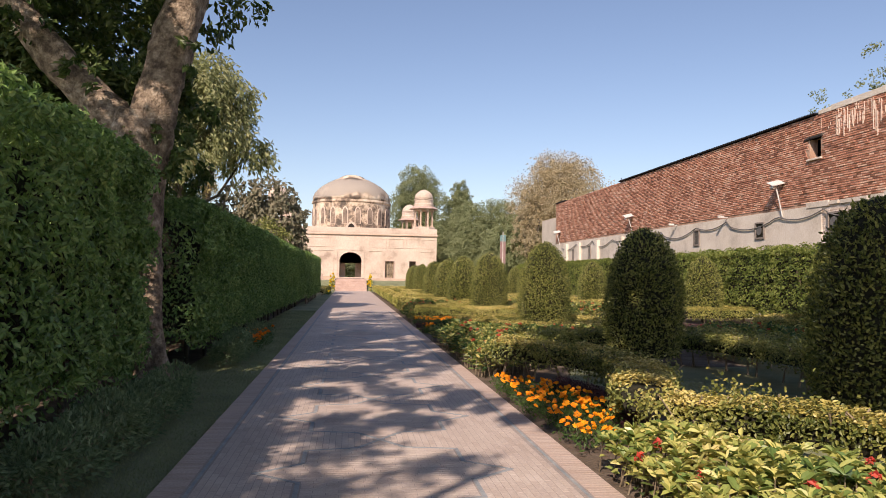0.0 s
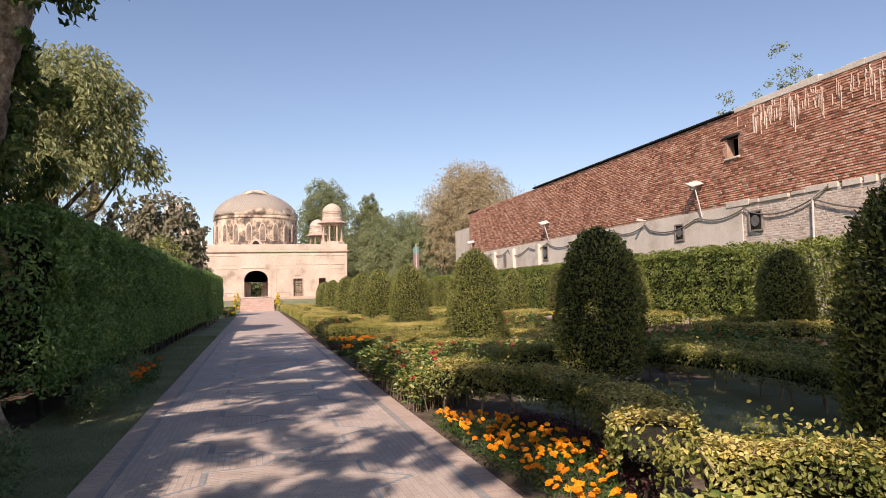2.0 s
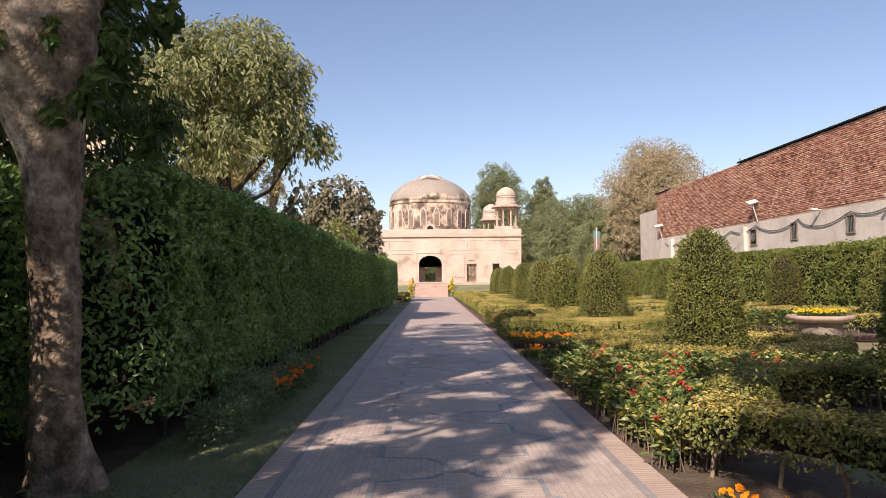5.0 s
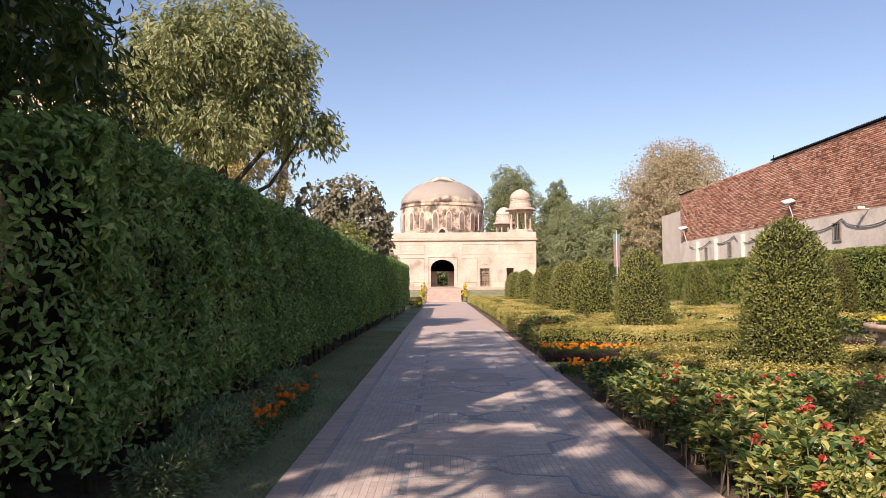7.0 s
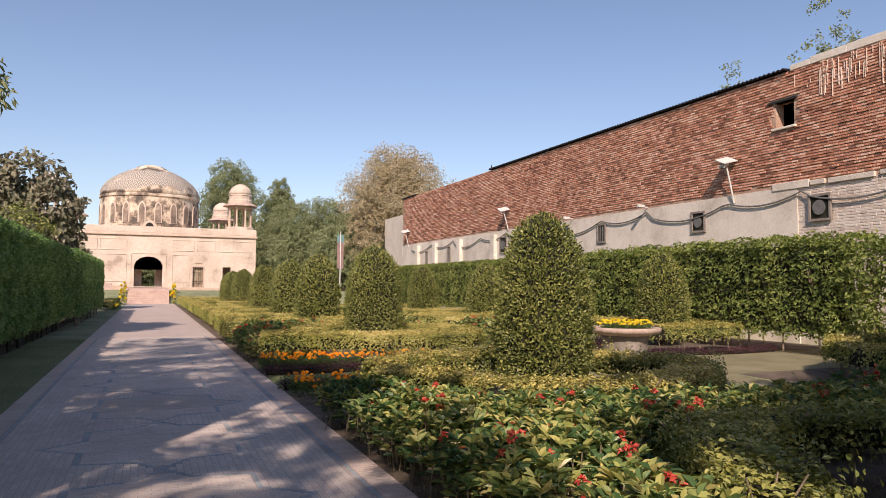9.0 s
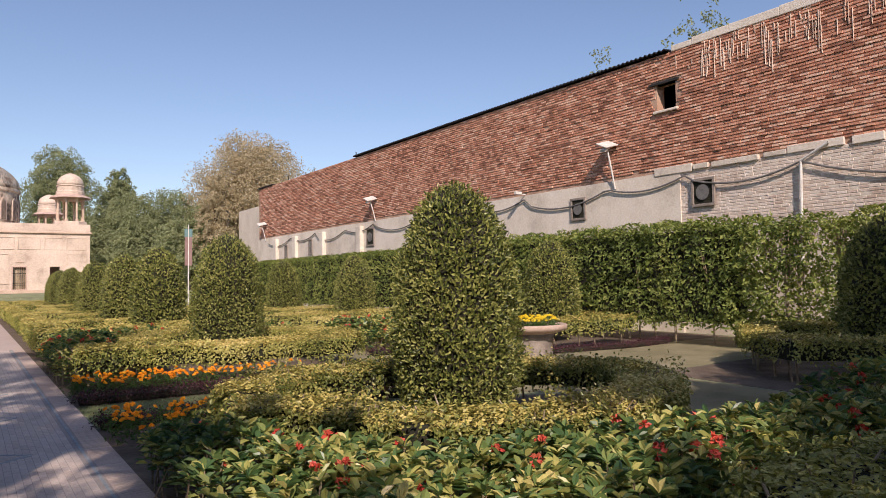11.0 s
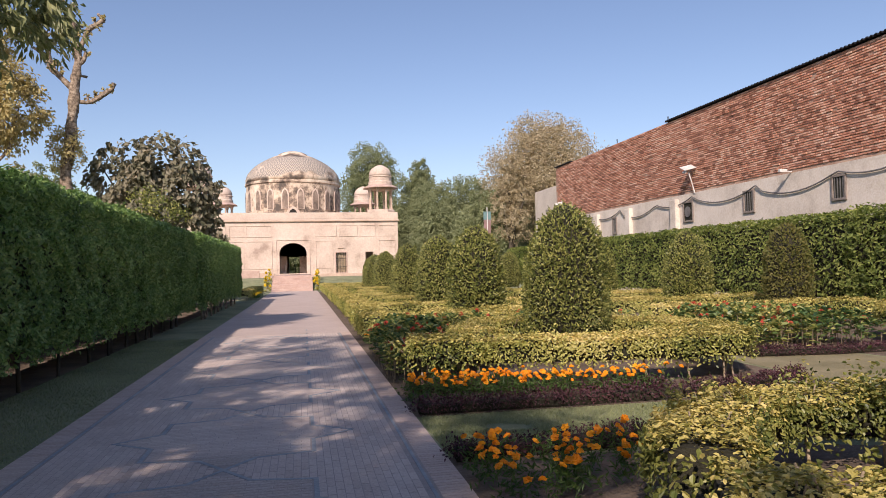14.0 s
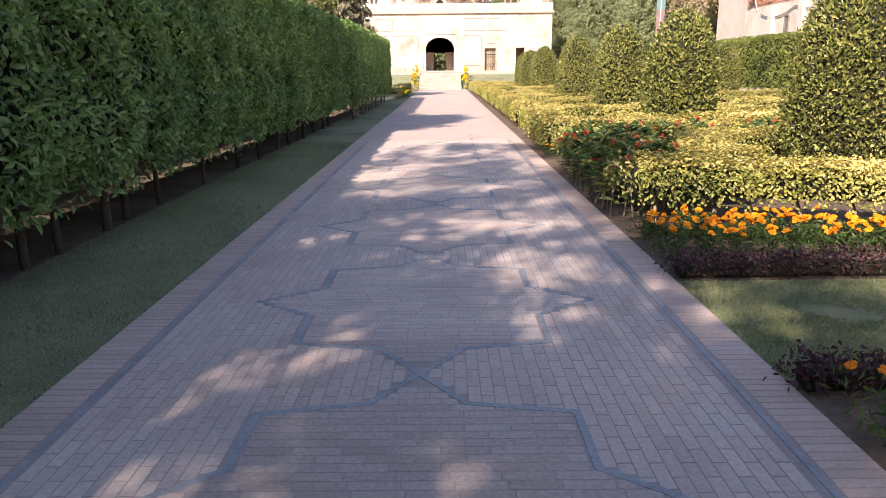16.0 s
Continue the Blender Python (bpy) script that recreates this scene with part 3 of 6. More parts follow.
def hedge_foliage(pts, width, z0, z1, per_m2, length, leafw, amp=0.04, lie=0.55, ragged=0.12, fine=False, face=0, crisp=False):
    """Leaves over the sides, top and ends of a clipped hedge that follows a line."""
    pts = [np.array(p, float) for p in pts]
    seg = [np.linalg.norm(b - a) for a, b in zip(pts, pts[1:])]
    total, r = sum(seg), width / 2
    h = z1 - z0
    n_side = int(per_m2 * ((1 if face else 2) * total + math.pi * width) * h)
    n_top = int(per_m2 * 1.25 * total * width)
    s = rng.uniform(0, total, n_side + n_top)
    cum = np.concatenate([[0], np.cumsum(seg)])
    i = np.clip(np.searchsorted(cum, s) - 1, 0, len(seg) - 1)
    a = np.array(pts)[i]
    b = np.array(pts)[i + 1]
    d = unit(b - a)
    q = a + d * (s - cum[i])[:, None]
    nrm = np.stack([-d[:, 1], d[:, 0]], 1)
    sign = rng.choice([-1.0, 1.0], n_side + n_top)[:, None] if not face else np.full((n_side + n_top, 1), float(face))
    across = np.where(np.arange(n_side + n_top) < n_side, 1.0, rng.uniform(-1, 1, n_side + n_top))[:, None]
    p = q + nrm * sign * across * r
    # some of the side leaves go round corners and ends
    k = rng.random(n_side) < min(0.5, math.pi * width / (2 * total + math.pi * width) + 0.12 * (len(pts) > 2))
    corner = np.array(pts)[rng.integers(0, len(pts), n_side)]
    ang = rng.uniform(0, 2 * np.pi, n_side)
    p[:n_side][k] = (corner + r * np.stack([np.cos(ang), np.sin(ang)], 1))[k]
    z = np.concatenate([z0 + h * rng.random(n_side) ** 0.9, np.full(n_top, z1)])
    dist, out = to_line(p, pts)
    keep = (dist > r - 0.02) | (np.arange(len(p)) >= n_side)
    p, z, out, dist = p[keep], z[keep], out[keep], dist[keep]
    top = np.arange(len(keep))[keep] >= n_side
    p3 = np.concatenate([p, z[:, None]], 1)
    normal = np.concatenate([out, np.zeros((len(p), 1))], 1)
    normal[top] = (0, 0, 1)
    # rounded shoulder
    sh = np.clip((p3[:, 2] - (z1 - (0.09 if crisp else 0.14))) / (0.09 if crisp else 0.14), 0, 1)
    side = ~top
    p3[side, :2] -= out[side] * (sh[side] ** 2 * (0.05 if crisp else 0.09))[:, None]
    normal[side] = unit(normal[side] + np.array([0, 0, 1.0]) * sh[side][:, None])
    rim = top & (dist > r - 0.1)
    p3[rim, 2] -= 0.02 if crisp else 0.05
    inner = rng.random(len(p3)) < 0.55
    p3[inner] -= normal[inner] * rng.uniform(0.02, 0.09 if crisp else 0.19, (inner.sum(), 1))
    p3 += normal * (lumpy(p3, amp, 2.2) + lumpy(p3, amp * 0.6, 7.0) + rng.normal(0, 0.018, len(p3)))[:, None]
    # ragged lower fringe
    low = p3[:, 2] < z0 + 0.25 + lumpy(p3, ragged, 5.0)
    p3[low, 2] += np.abs(rng.normal(0, ragged, low.sum()))
    if crisp:
        # the sheared top, and the sides under it
        up = normal[:, 2] > 0.5
        return leaves(p3[up], normal[up], length, leafw, 0.72, 0.0, 0.12, fine), leaves(p3[~up], normal[~up], length, leafw, lie, 0.25, 0.18, fine)
    return leaves(p3, normal, length, leafw, lie, 0.1, 0.18, fine)


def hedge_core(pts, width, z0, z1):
    """The twigs inside as one lumpy swept block; its dark colour carries their shade."""
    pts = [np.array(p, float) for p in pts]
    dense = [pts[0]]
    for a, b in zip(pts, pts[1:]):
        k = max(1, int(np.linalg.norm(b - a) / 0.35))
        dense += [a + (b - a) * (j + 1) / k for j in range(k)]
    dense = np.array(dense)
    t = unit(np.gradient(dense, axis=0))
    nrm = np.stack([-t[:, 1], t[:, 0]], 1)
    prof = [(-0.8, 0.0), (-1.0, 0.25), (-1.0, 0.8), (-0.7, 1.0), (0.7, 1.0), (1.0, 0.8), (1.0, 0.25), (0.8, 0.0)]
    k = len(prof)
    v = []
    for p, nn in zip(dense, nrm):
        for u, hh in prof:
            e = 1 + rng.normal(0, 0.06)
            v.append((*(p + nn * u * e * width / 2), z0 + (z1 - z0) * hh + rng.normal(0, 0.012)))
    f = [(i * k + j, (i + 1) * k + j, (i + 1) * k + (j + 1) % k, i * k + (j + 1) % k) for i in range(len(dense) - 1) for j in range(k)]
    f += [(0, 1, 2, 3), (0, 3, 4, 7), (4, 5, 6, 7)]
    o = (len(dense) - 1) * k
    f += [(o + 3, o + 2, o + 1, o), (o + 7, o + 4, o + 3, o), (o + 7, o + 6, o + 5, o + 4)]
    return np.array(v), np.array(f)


def along(pts, step, jitter=0.35):
    """Places every step metres along a line."""
    out, left = [], step * 0.4
    for a, b in zip(pts, pts[1:]):
        a, b = np.array(a, float), np.array(b, float)
        ln = np.linalg.norm(b - a)
        while left < ln:
            out.append(a + (b - a) * left / ln + rng.normal(0, 0.04, 2))
            left += step * (1 + jitter * rng.normal())
        left -= ln
    return out


def stem_arrays(x, y, z1, r, forks=2):
    pieces = []
    lean = rng.normal(0, 0.05, 2)
    mid = np.array([x + lean[0], y + lean[1], z1 * 0.55])
    pieces.append(tube([(x, y, -0.05), (x + lean[0] * 0.4, y + lean[1] * 0.4, z1 * 0.3), mid], [r * 1.25, r, r * 0.8], 6, 0.08))
    for _ in range(forks):
        o = rng.normal(0, 0.16, 2)
        pieces.append(tube([mid - (0, 0, 0.03), mid + (o[0] * 0.5, o[1] * 0.5, z1 * 0.25), mid + (o[0], o[1], z1 * 0.6)], [r * 0.75, r * 0.6, r * 0.4], 5, 0.08))
    return join(pieces)


def hedge(name, pts, width, z0, z1, material, label, per_m2=1300, length=0.055, leafw=0.034, stem_step=0.45, stem_r=0.016, forks=3, amp=0.04, core=True, group="", inset=0.42, feet=None, stem_top=0.35, fine=False, face=0, bark=None, tips=None):
    root = empty(name, (0, 0, 0), label, "hedge", group)
    if tips:
        (tv, tf), (v, f) = hedge_foliage(pts, width, z0, z1, per_m2, length, leafw, amp, fine=fine, crisp=True)
        mesh_of("foliage", v, f, material, root)
        # top leaves are yellower by growth and also paler for the light there
        mesh_of("clipped_top", tv, tf, tips, root, "yellower sheared top")
        inset = 0.2
    else:
        v, f = hedge_foliage(pts, width, z0, z1, per_m2, length, leafw, amp, ragged=0.2 if bark else 0.12, fine=fine, face=face)
        if face:
            # both ends are closed with leaves all round
            for p, q in ((pts[0], pts[1]), (pts[-1], pts[-2])):
                d = unit(np.array(q, float) - np.array(p, float)) * 0.5
                v, f = join([(v, f), hedge_foliage([p, tuple(np.array(p) + d)], width, z0, z1, per_m2, length, leafw, amp, ragged=0.2, fine=fine)])
        mesh_of("foliage", v, f, material, root)
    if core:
        # dark block standing in for the shaded gaps between the leaves
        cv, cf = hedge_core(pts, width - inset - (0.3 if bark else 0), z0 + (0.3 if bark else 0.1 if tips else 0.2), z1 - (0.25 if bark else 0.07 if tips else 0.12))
        mesh_of("shaded_core", cv, cf, M_SHADED_INSIDE, root, "near-black block for the shaded twigs inside")
    for x, y in along(feet or pts, stem_step):
        sv, sf = stem_arrays(x, y, z0 + stem_top, stem_r * rng.uniform(0.7, 1.3), forks)
        mesh_of("stem", sv, sf, bark or M_STEM, root, smooth=True)
    return root


# clipped green hedge beside the walk
hedge("tall_hedge", [(-3.95, -4.0), (-3.95, 9.35)], 2.2, 0.36, 3.05, M_HEDGE_DARK, "tall clipped dark green hedge on bare stems beside the walk", 900, 0.078, 0.04, 0.95, 0.035, 0, 0.13, fine=True, face=-1, stem_top=1.3, bark=M_BARK, feet=[(-3.1, -3.5), (-3.1, 10.0)])
hedge("tall_hedge", [(-3.95, 13.0), (-3.9, 40.0)], 2.2, 0.34, 2.85, M_HEDGE_DARK, "tall clipped dark green hedge on bare stems beside the walk", 980, 0.082, 0.042, 0.95, 0.03, 0, 0.13, fine=True, face=-1, stem_top=1.3, bark=M_BARK_DARK, feet=[(-3.3, 13.6), (-3.15, 39.6)])
hedge("tall_hedge", [(-3.6, 40.6), (-3.55, 55.0)], 1.9, 0.28, 2.9, M_HEDGE_DARK, "far end of the tall clipped hedge, catching sun", 330, 0.11, 0.06, 1.2, 0.035, 0, 0.07, face=-1, stem_top=1.3, bark=M_BARK, feet=[(-2.8, 41.0), (-2.8, 54.8)])
hedge("tall_hedge", [(-4.75, 10.9), (-4.75, 13.4)], 1.3, 0.3, 2.85, M_HEDGE_DARK, "clump of clipped dark green hedge behind the forked tree", 900, 0.082, 0.042, 0.95, 0.03, 1, 0.12, bark=M_BARK)
# shrubby hedge before the boundary wall
hedge("boundary_hedge", [(15.3, 8.0), (15.4, 22.0)], 1.1, 0.3, 2.75, M_BOUND, "loose green hedge before the brick wall, twigs showing", 420, 0.11, 0.06, 0.5, 0.032, 7, 0.22, core=False, stem_top=2.0)
hedge("boundary_hedge", [(15.4, 22.3), (15.4, 32.0)], 1.1, 0.3, 2.85, M_BOUND, "loose green hedge before the brick wall, twigs showing", 430, 0.11, 0.06, 0.6, 0.03, 6, 0.18, inset=0.85, stem_top=1.6)
hedge("boundary_hedge", [(15.4, 32.0), (15.4, 64.0)], 1.1, 0.35, 2.85, M_BOUND, "dense green hedge before the plastered wall", 260, 0.12, 0.065, 1.5, 0.03, 2, 0.10)

GOLD = "low clipped golden-green hedge on pale bare stems"
RINGS = "low hedges of the flower garden"
ring_2 = [(2.5, 18.8), (2.95, 18.6), (3.3, 18.0), (3.45, 17.2), (4.2, 16.9), (5.0, 16.85), (5.9, 17.1), (6.6, 17.7), (7.2, 18.7), (6.6, 19.6), (5.7, 20.3), (4.8, 20.6), (3.9, 20.55), (3.25, 20.15), (2.8, 19.4)]
ring_3 = [(2.0, 25.35), (3.0, 25.2), (3.9, 24.95), (4.8, 24.75), (5.7, 24.75), (6.5, 24.8), (6.9, 25.6), (6.75, 26.7), (6.4, 27.7), (5.7, 28.4), (4.8, 28.6), (3.9, 28.4), (3.4, 27.6), (3.2, 26.8), (3.3, 26.0)]
GREENISH = "low clipped green hedge with yellow tips on bare stems"
hedge("low_hedge", ring_2, 0.62, 0.2, 0.6, M_HEDGE_MIX, "low clipped green and gold hedge round a topiary", 2300, 0.042, 0.027, 0.42, fine=True, group=RINGS, tips=M_HEDGE_TIPS)
hedge("low_hedge", ring_3, 0.62, 0.2, 0.64, M_HEDGE_GOLD, GOLD, 2200, 0.042, 0.027, 0.42, fine=True, group=RINGS, tips=M_HEDGE_TIPS)
hedge("low_hedge", [(2.15, 12.05), (2.85, 11.5), (3.25, 10.7), (3.35, 9.7), (3.2, 8.7), (2.98, 7.9), (2.65, 7.3)], 0.62, 0.22, 0.65, M_HEDGE_SHADED, GREENISH, 2000, 0.046, 0.029, 0.4, fine=True, group=RINGS, tips=M_HEDGE_TIPS)
hedge("low_hedge", [(2.65, 6.68), (3.05, 6.42), (3.45, 6.1), (4.1, 5.25), (4.8, 4.1)], 0.6, 0.22, 0.62, M_HEDGE_MIX, GOLD, 2000, 0.046, 0.029, 0.4, fine=True, group=RINGS, tips=M_HEDGE_TIPS)
hedge("low_hedge", [(2.9, 12.95), (3.3, 13.8), (3.75, 14.5), (4.7, 14.7), (6.0, 14.3), (6.8, 13.3), (7.0, 11.8), (6.8, 9.8), (6.4, 8.4)], 0.64, 0.22, 0.61, M_HEDGE_SHADED, GREENISH, 1700, 0.048, 0.03, 0.42, fine=True, group=RINGS, tips=M_HEDGE_LEAF)
hedge("low_hedge", [(7.6, 15.6), (8.2, 12.6), (8.2, 8.0)], 0.6, 0.2, 0.61, M_HEDGE_SHADED, GREENISH, 1100, 0.06, 0.04, 0.6, group=RINGS, tips=M_HEDGE_LEAF)


def mirrored(pts):
    return [(18.3 - x, y) for x, y in pts]


hedge("low_hedge", mirrored(ring_2[2:-1]), 0.6, 0.24, 0.68, M_HEDGE_GOLD, GOLD, 1300, 0.055, 0.036, 0.5, group=RINGS, tips=M_HEDGE_TIPS)
hedge("low_hedge", mirrored(ring_3[2:]), 0.6, 0.24, 0.68, M_HEDGE_GOLD, GOLD, 1300, 0.055, 0.036, 0.5, group=RINGS, tips=M_HEDGE_TIPS)
hedge("low_hedge", mirrored([(3.6, 12.2), (3.2, 13.8), (4.7, 14.7), (6.2, 14.1), (7.0, 11.8)]), 0.6, 0.2, 0.7, M_HEDGE_SHADED, GREENISH, 900, 0.06, 0.04, 0.7, group=RINGS, tips=M_HEDGE_LEAF)
far_lines = [
    [(2.3, 30.4), (6.8, 30.6)], [(2.2, 31.2), (2.25, 35.0)], [(3.4, 32.0), (6.8, 32.3), (7.0, 35.6)], [(2.3, 36.2), (7.2, 36.6)],
    [(2.3, 37.4), (2.3, 44.0)], [(3.4, 40.6), (7.4, 40.8)], [(2.3, 45.0), (7.4, 45.4)], [(2.3, 46.0), (2.3, 55.0)], [(3.2, 50.0), (7.6, 50.2)],
    [(2.3, 56.0), (7.6, 56.4)], [(2.3, 57.0), (2.3, 71.0)], [(3.2, 64.0), (8.0, 64.2)], [(2.5, 71.5), (12.0, 71.6)],
    [(8.6, 31.0), (14.4, 31.2)], [(8.8, 34.4), (14.4, 34.6)], [(8.8, 39.4), (14.4, 39.6)], [(8.8, 46.0), (14.4, 46.4)], [(-2.6, 57.5), (-2.4, 66.0)],
]
for ln in far_lines:
    hedge("low_hedge", ln, 0.7, 0.12, 0.62, M_HEDGE_GOLD, "low clipped golden hedge further down the walk", 900, 0.062, 0.04, 1.6, 0.02, 1, 0.05, group=RINGS, tips=M_HEDGE_TIPS)

# ---- topiary ----


def topiary(at, tall=2.65, radius=0.68, material=M_CONE, per_m2=1750, length=0.055, leafw=0.028, label="clipped bullet-shaped evergreen topiary on a short dark trunk"):
    root = empty("topiary", (at[0], at[1], 0), label, "topiary", "clipped evergreens of the garden")
    prof = [(0.45, 0.0), (0.86, 0.02), (0.96, 0.12), (1.0, 0.26), (0.985, 0.42), (0.94, 0.55), (0.86, 0.67), (0.75, 0.77), (0.58, 0.87), (0.37, 0.945), (0.16, 0.987), (0.02, 1.0)]
    z0 = 0.32
    rs = np.array([p[0] for p in prof]) * radius
    zs = z0 + np.array([p[1] for p in prof]) * (tall - z0)
    n = int(per_m2 * 2 * math.pi * radius * (tall - z0) * 0.85)
    arc = np.concatenate([[0], np.cumsum(np.hypot(np.diff(rs), np.diff(zs)))])
    # choose heights by area
    grid = np.linspace(0, arc[-1], 200)
    wgt = np.interp(grid, arc, rs) + 0.02
    cdf = np.cumsum(wgt) / wgt.sum()
    s = np.interp(rng.random(n), cdf, grid)
    r = np.interp(s, arc, rs)
    z = np.interp(s, arc, zs)
    dr = (np.interp(s + 0.05, arc, rs) - np.interp(s - 0.05, arc, rs))
    dz = (np.interp(s + 0.05, arc, zs) - np.interp(s - 0.05, arc, zs))
    a = rng.uniform(0, 2 * np.pi, n)
    nr = unit(np.stack([dz, -dr], 1))
    normal = np.stack([np.cos(a) * nr[:, 0], np.sin(a) * nr[:, 0], nr[:, 1]], 1)
    p = np.stack([np.cos(a) * r, np.sin(a) * r, z], 1)
    p += normal * (lumpy(p, 0.03, 3.0) + lumpy(p, 0.026, 9.0) + rng.normal(0, 0.024, n) - 0.02)[:, None]
    inner = rng.random(n) < 0.55
    p[inner] -= normal[inner] * rng.uniform(0.02, 0.12, (inner.sum(), 1))
    v, f = leaves(p, normal, length, leafw, 0.5, -0.25, 0.18, True)
    # long fresh shoots at the surface
    k = n // 18
    i = rng.integers(0, n, k)
    v2, f2 = leaves(p[i] + normal[i] * 0.03, normal[i], length * 1.25, leafw * 0.9, 0.2, -0.35, 0.18, True)
    v, f = join([(v, f), (v2, f2)])
    mesh_of("crown", v, f, material, root)
    # near-black core paints the shade inside the crown
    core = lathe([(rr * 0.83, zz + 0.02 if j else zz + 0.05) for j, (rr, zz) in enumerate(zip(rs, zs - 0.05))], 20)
    part("shaded_core", core, M_SHADED_INSIDE, root, "near-black block for the shaded twigs inside", True)
    tv, tf = tube([(0, 0, -0.05), (0.01, 0.02, 0.2), (0, 0, 0.6)], [0.075, 0.055, 0.05], 9, 0.06)
    mesh_of("trunk", tv, tf, M_BARK_DARK, root, smooth=True)
    return root


SHADED = "clipped bullet-shaped evergreen topiary in the shade of a tree"
cone_a = topiary((4.9, 12.5), 2.63, 0.70, label=SHADED)
cone_b = topiary((4.83, 18.75), 2.66, 0.68, per_m2=2700, length=0.048, leafw=0.024)
cone_c = topiary((4.98, 27.1), 2.64, 0.72)
cone_far = topiary((4.95, 33.3), 2.66, 0.74, M_CONE, 1100, 0.075, 0.04)
cone_tan = topiary((13.2, 32.4), 2.6, 0.62, M_CONE_TAN, 900, 0.075, 0.04, "clipped topiary with browning yellow-green leaves")
thing = copy_thing(cone_a, pose(5.3, 7.3, 0, 0, 0, 70))
for x, y, s in ((4.95, 38.4, 1.0), (5.05, 45.5, 1.0), (5.4, 57.0, 1.0), (5.5, 64.0, 1.0), (5.9, 70.5, 1.0), (6.3, 72.5, 1.0), (12.0, 35.3, 0.97), (11.6, 41.0, 0.97), (13.3, 18.3, 0.98), (13.5, 26.7, 1.0), (13.8, 60.0, 0.97), (12.4, 50.5, 0.95)):
    m = pose(x, y, 0, 0, 0, (x * 71 + y * 37) % 360)
    c = copy_thing(cone_far, m)
    c.scale = (s, s, s)

# ---- flower beds ----


def inside(p, pts):
    x, y = p[:, 0], p[:, 1]
    c = np.zeros(len(p), bool)
    for (xa, ya), (xb, yb) in zip(pts, pts[1:] + pts[:1]):
        t = (ya > y) != (yb > y)
        c ^= t & (x < (xb - xa) * (y - ya) / (yb - ya + 1e-12) + xa)
    return c


def scatter(pts, n):
    lo, hi = np.min(pts, 0), np.max(pts, 0)
    p = rng.uniform(lo, hi, (n, 2))
    return p[inside(p, pts)]


def shrub_bed(pts, per_m2, tall, leaf=0.105, wide=0.05, red=2.2, mat=M_BED, label="bed of leafy shrubs with yellowing leaves and red blooms"):
    """Whorls of broad leaves on many short stalks, with small red flower heads above."""
    root = empty("flower_bed", (0, 0, 0), label, "flower bed", "flower beds of the garden")
    area_pts = [tuple(p) for p in pts]
    lo, hi = np.min(pts, 0), np.max(pts, 0)
    box_area = np.prod(hi - lo)
    c = scatter(area_pts, int(per_m2 * box_area))
    edge, _ = to_line(c, area_pts + area_pts[:1])
    h = tall * (0.62 + 0.38 * np.clip(edge / 0.3, 0, 1)) * rng.uniform(0.78, 1.12, len(c))
    heads, normals = [], []
    for k in range(7):
        a = rng.uniform(0, 2 * np.pi, len(c))
        el = rng.uniform(0.05, 0.9, len(c))
        d = np.stack([np.cos(a) * np.cos(el), np.sin(a) * np.cos(el), np.sin(el)], 1)
        heads.append(np.concatenate([c, (h - 0.03 * rng.random(len(c)))[:, None]], 1) + d * leaf * 0.45)
        normals.append(d)
    for k in range(4):        # lower leaves, down to the ground at the margin
        z = h * rng.uniform(0.25, 0.95, len(c))
        d = unit(np.concatenate([rng.normal(size=(len(c), 2)), 0.2 * np.ones((len(c), 1))], 1))
        heads.append(np.concatenate([c + rng.normal(0, 0.03, (len(c), 2)), z[:, None]], 1) + d * leaf * 0.4)
        normals.append(d)
    p, nm = np.concatenate(heads), np.concatenate(normals)
    n = len(p)
    # each leaf points outward along its own way
    side = unit(np.cross(nm, np.array([0, 0, 1.0]) + 0.4 * rng.normal(size=(n, 3))))
    up = np.cross(side, nm)
    ln = leaf * rng.uniform(0.6, 1.25, (n, 1))
    wd = wide * rng.uniform(0.7, 1.25, (n, 1))
    base = p - nm * ln * 0.5
    v = np.stack([base, base + nm * ln * 0.35 + side * wd * 0.42 + up * wd * 0.2, base + nm * ln * 0.7 + side * wd * 0.4 + up * wd * 0.15, base + nm * ln - up * ln * 0.1, base + nm * ln * 0.7 - side * wd * 0.4 + up * wd * 0.15, base + nm * ln * 0.35 - side * wd * 0.42 + up * wd * 0.2], 1).reshape(-1, 3)
    f = np.arange(6 * n).reshape(n, 6)
    quads = np.concatenate([f[:, [0, 1, 2, 3]], f[:, [0, 3, 4, 5]]])
    mesh_of("foliage", v, quads, mat, root)
    # stalks
    vs = []
    fs = []
    q = c[:: 2]
    hh = h[:: 2]
    o = rng.normal(0, 0.05, q.shape)
    a0 = np.concatenate([q + o, np.full((len(q), 1), -0.02)], 1)
    a1 = np.concatenate([q, (hh - 0.02)[:, None]], 1)
    r = 0.008
    tri = np.array([(1, 0), (-0.5, 0.87), (-0.5, -0.87)]) * r
    sv = np.concatenate([np.concatenate([a0[:, None, :] + np.concatenate([tri, np.zeros((3, 1))], 1)[None], a1[:, None, :] + 0.6 * np.concatenate([tri, np.zeros((3, 1))], 1)[None]], 1)]).reshape(-1, 3)
    b = (np.arange(len(q)) * 6)[:, None]
    sf = np.concatenate([b + np.array([[0, 1, 4, 3]]), b + np.array([[1, 2, 5, 4]]), b + np.array([[2, 0, 3, 5]])])
    tagged(mesh_of("stalk", sv, sf, M_STEM, root), kind="stuff")
    # red flower heads
    k = scatter(area_pts, int(red * box_area))
    pos, nr = [], []
    for x, y in k:
        j = np.argmin(((c - (x, y)) ** 2).sum(1))
        m = 16
        d = unit(rng.normal(size=(m, 3)) + (0, 0, 0.8))
        pos.append(np.array([x, y, h[j] + 0.035]) + d * 0.028)
        nr.append(d)
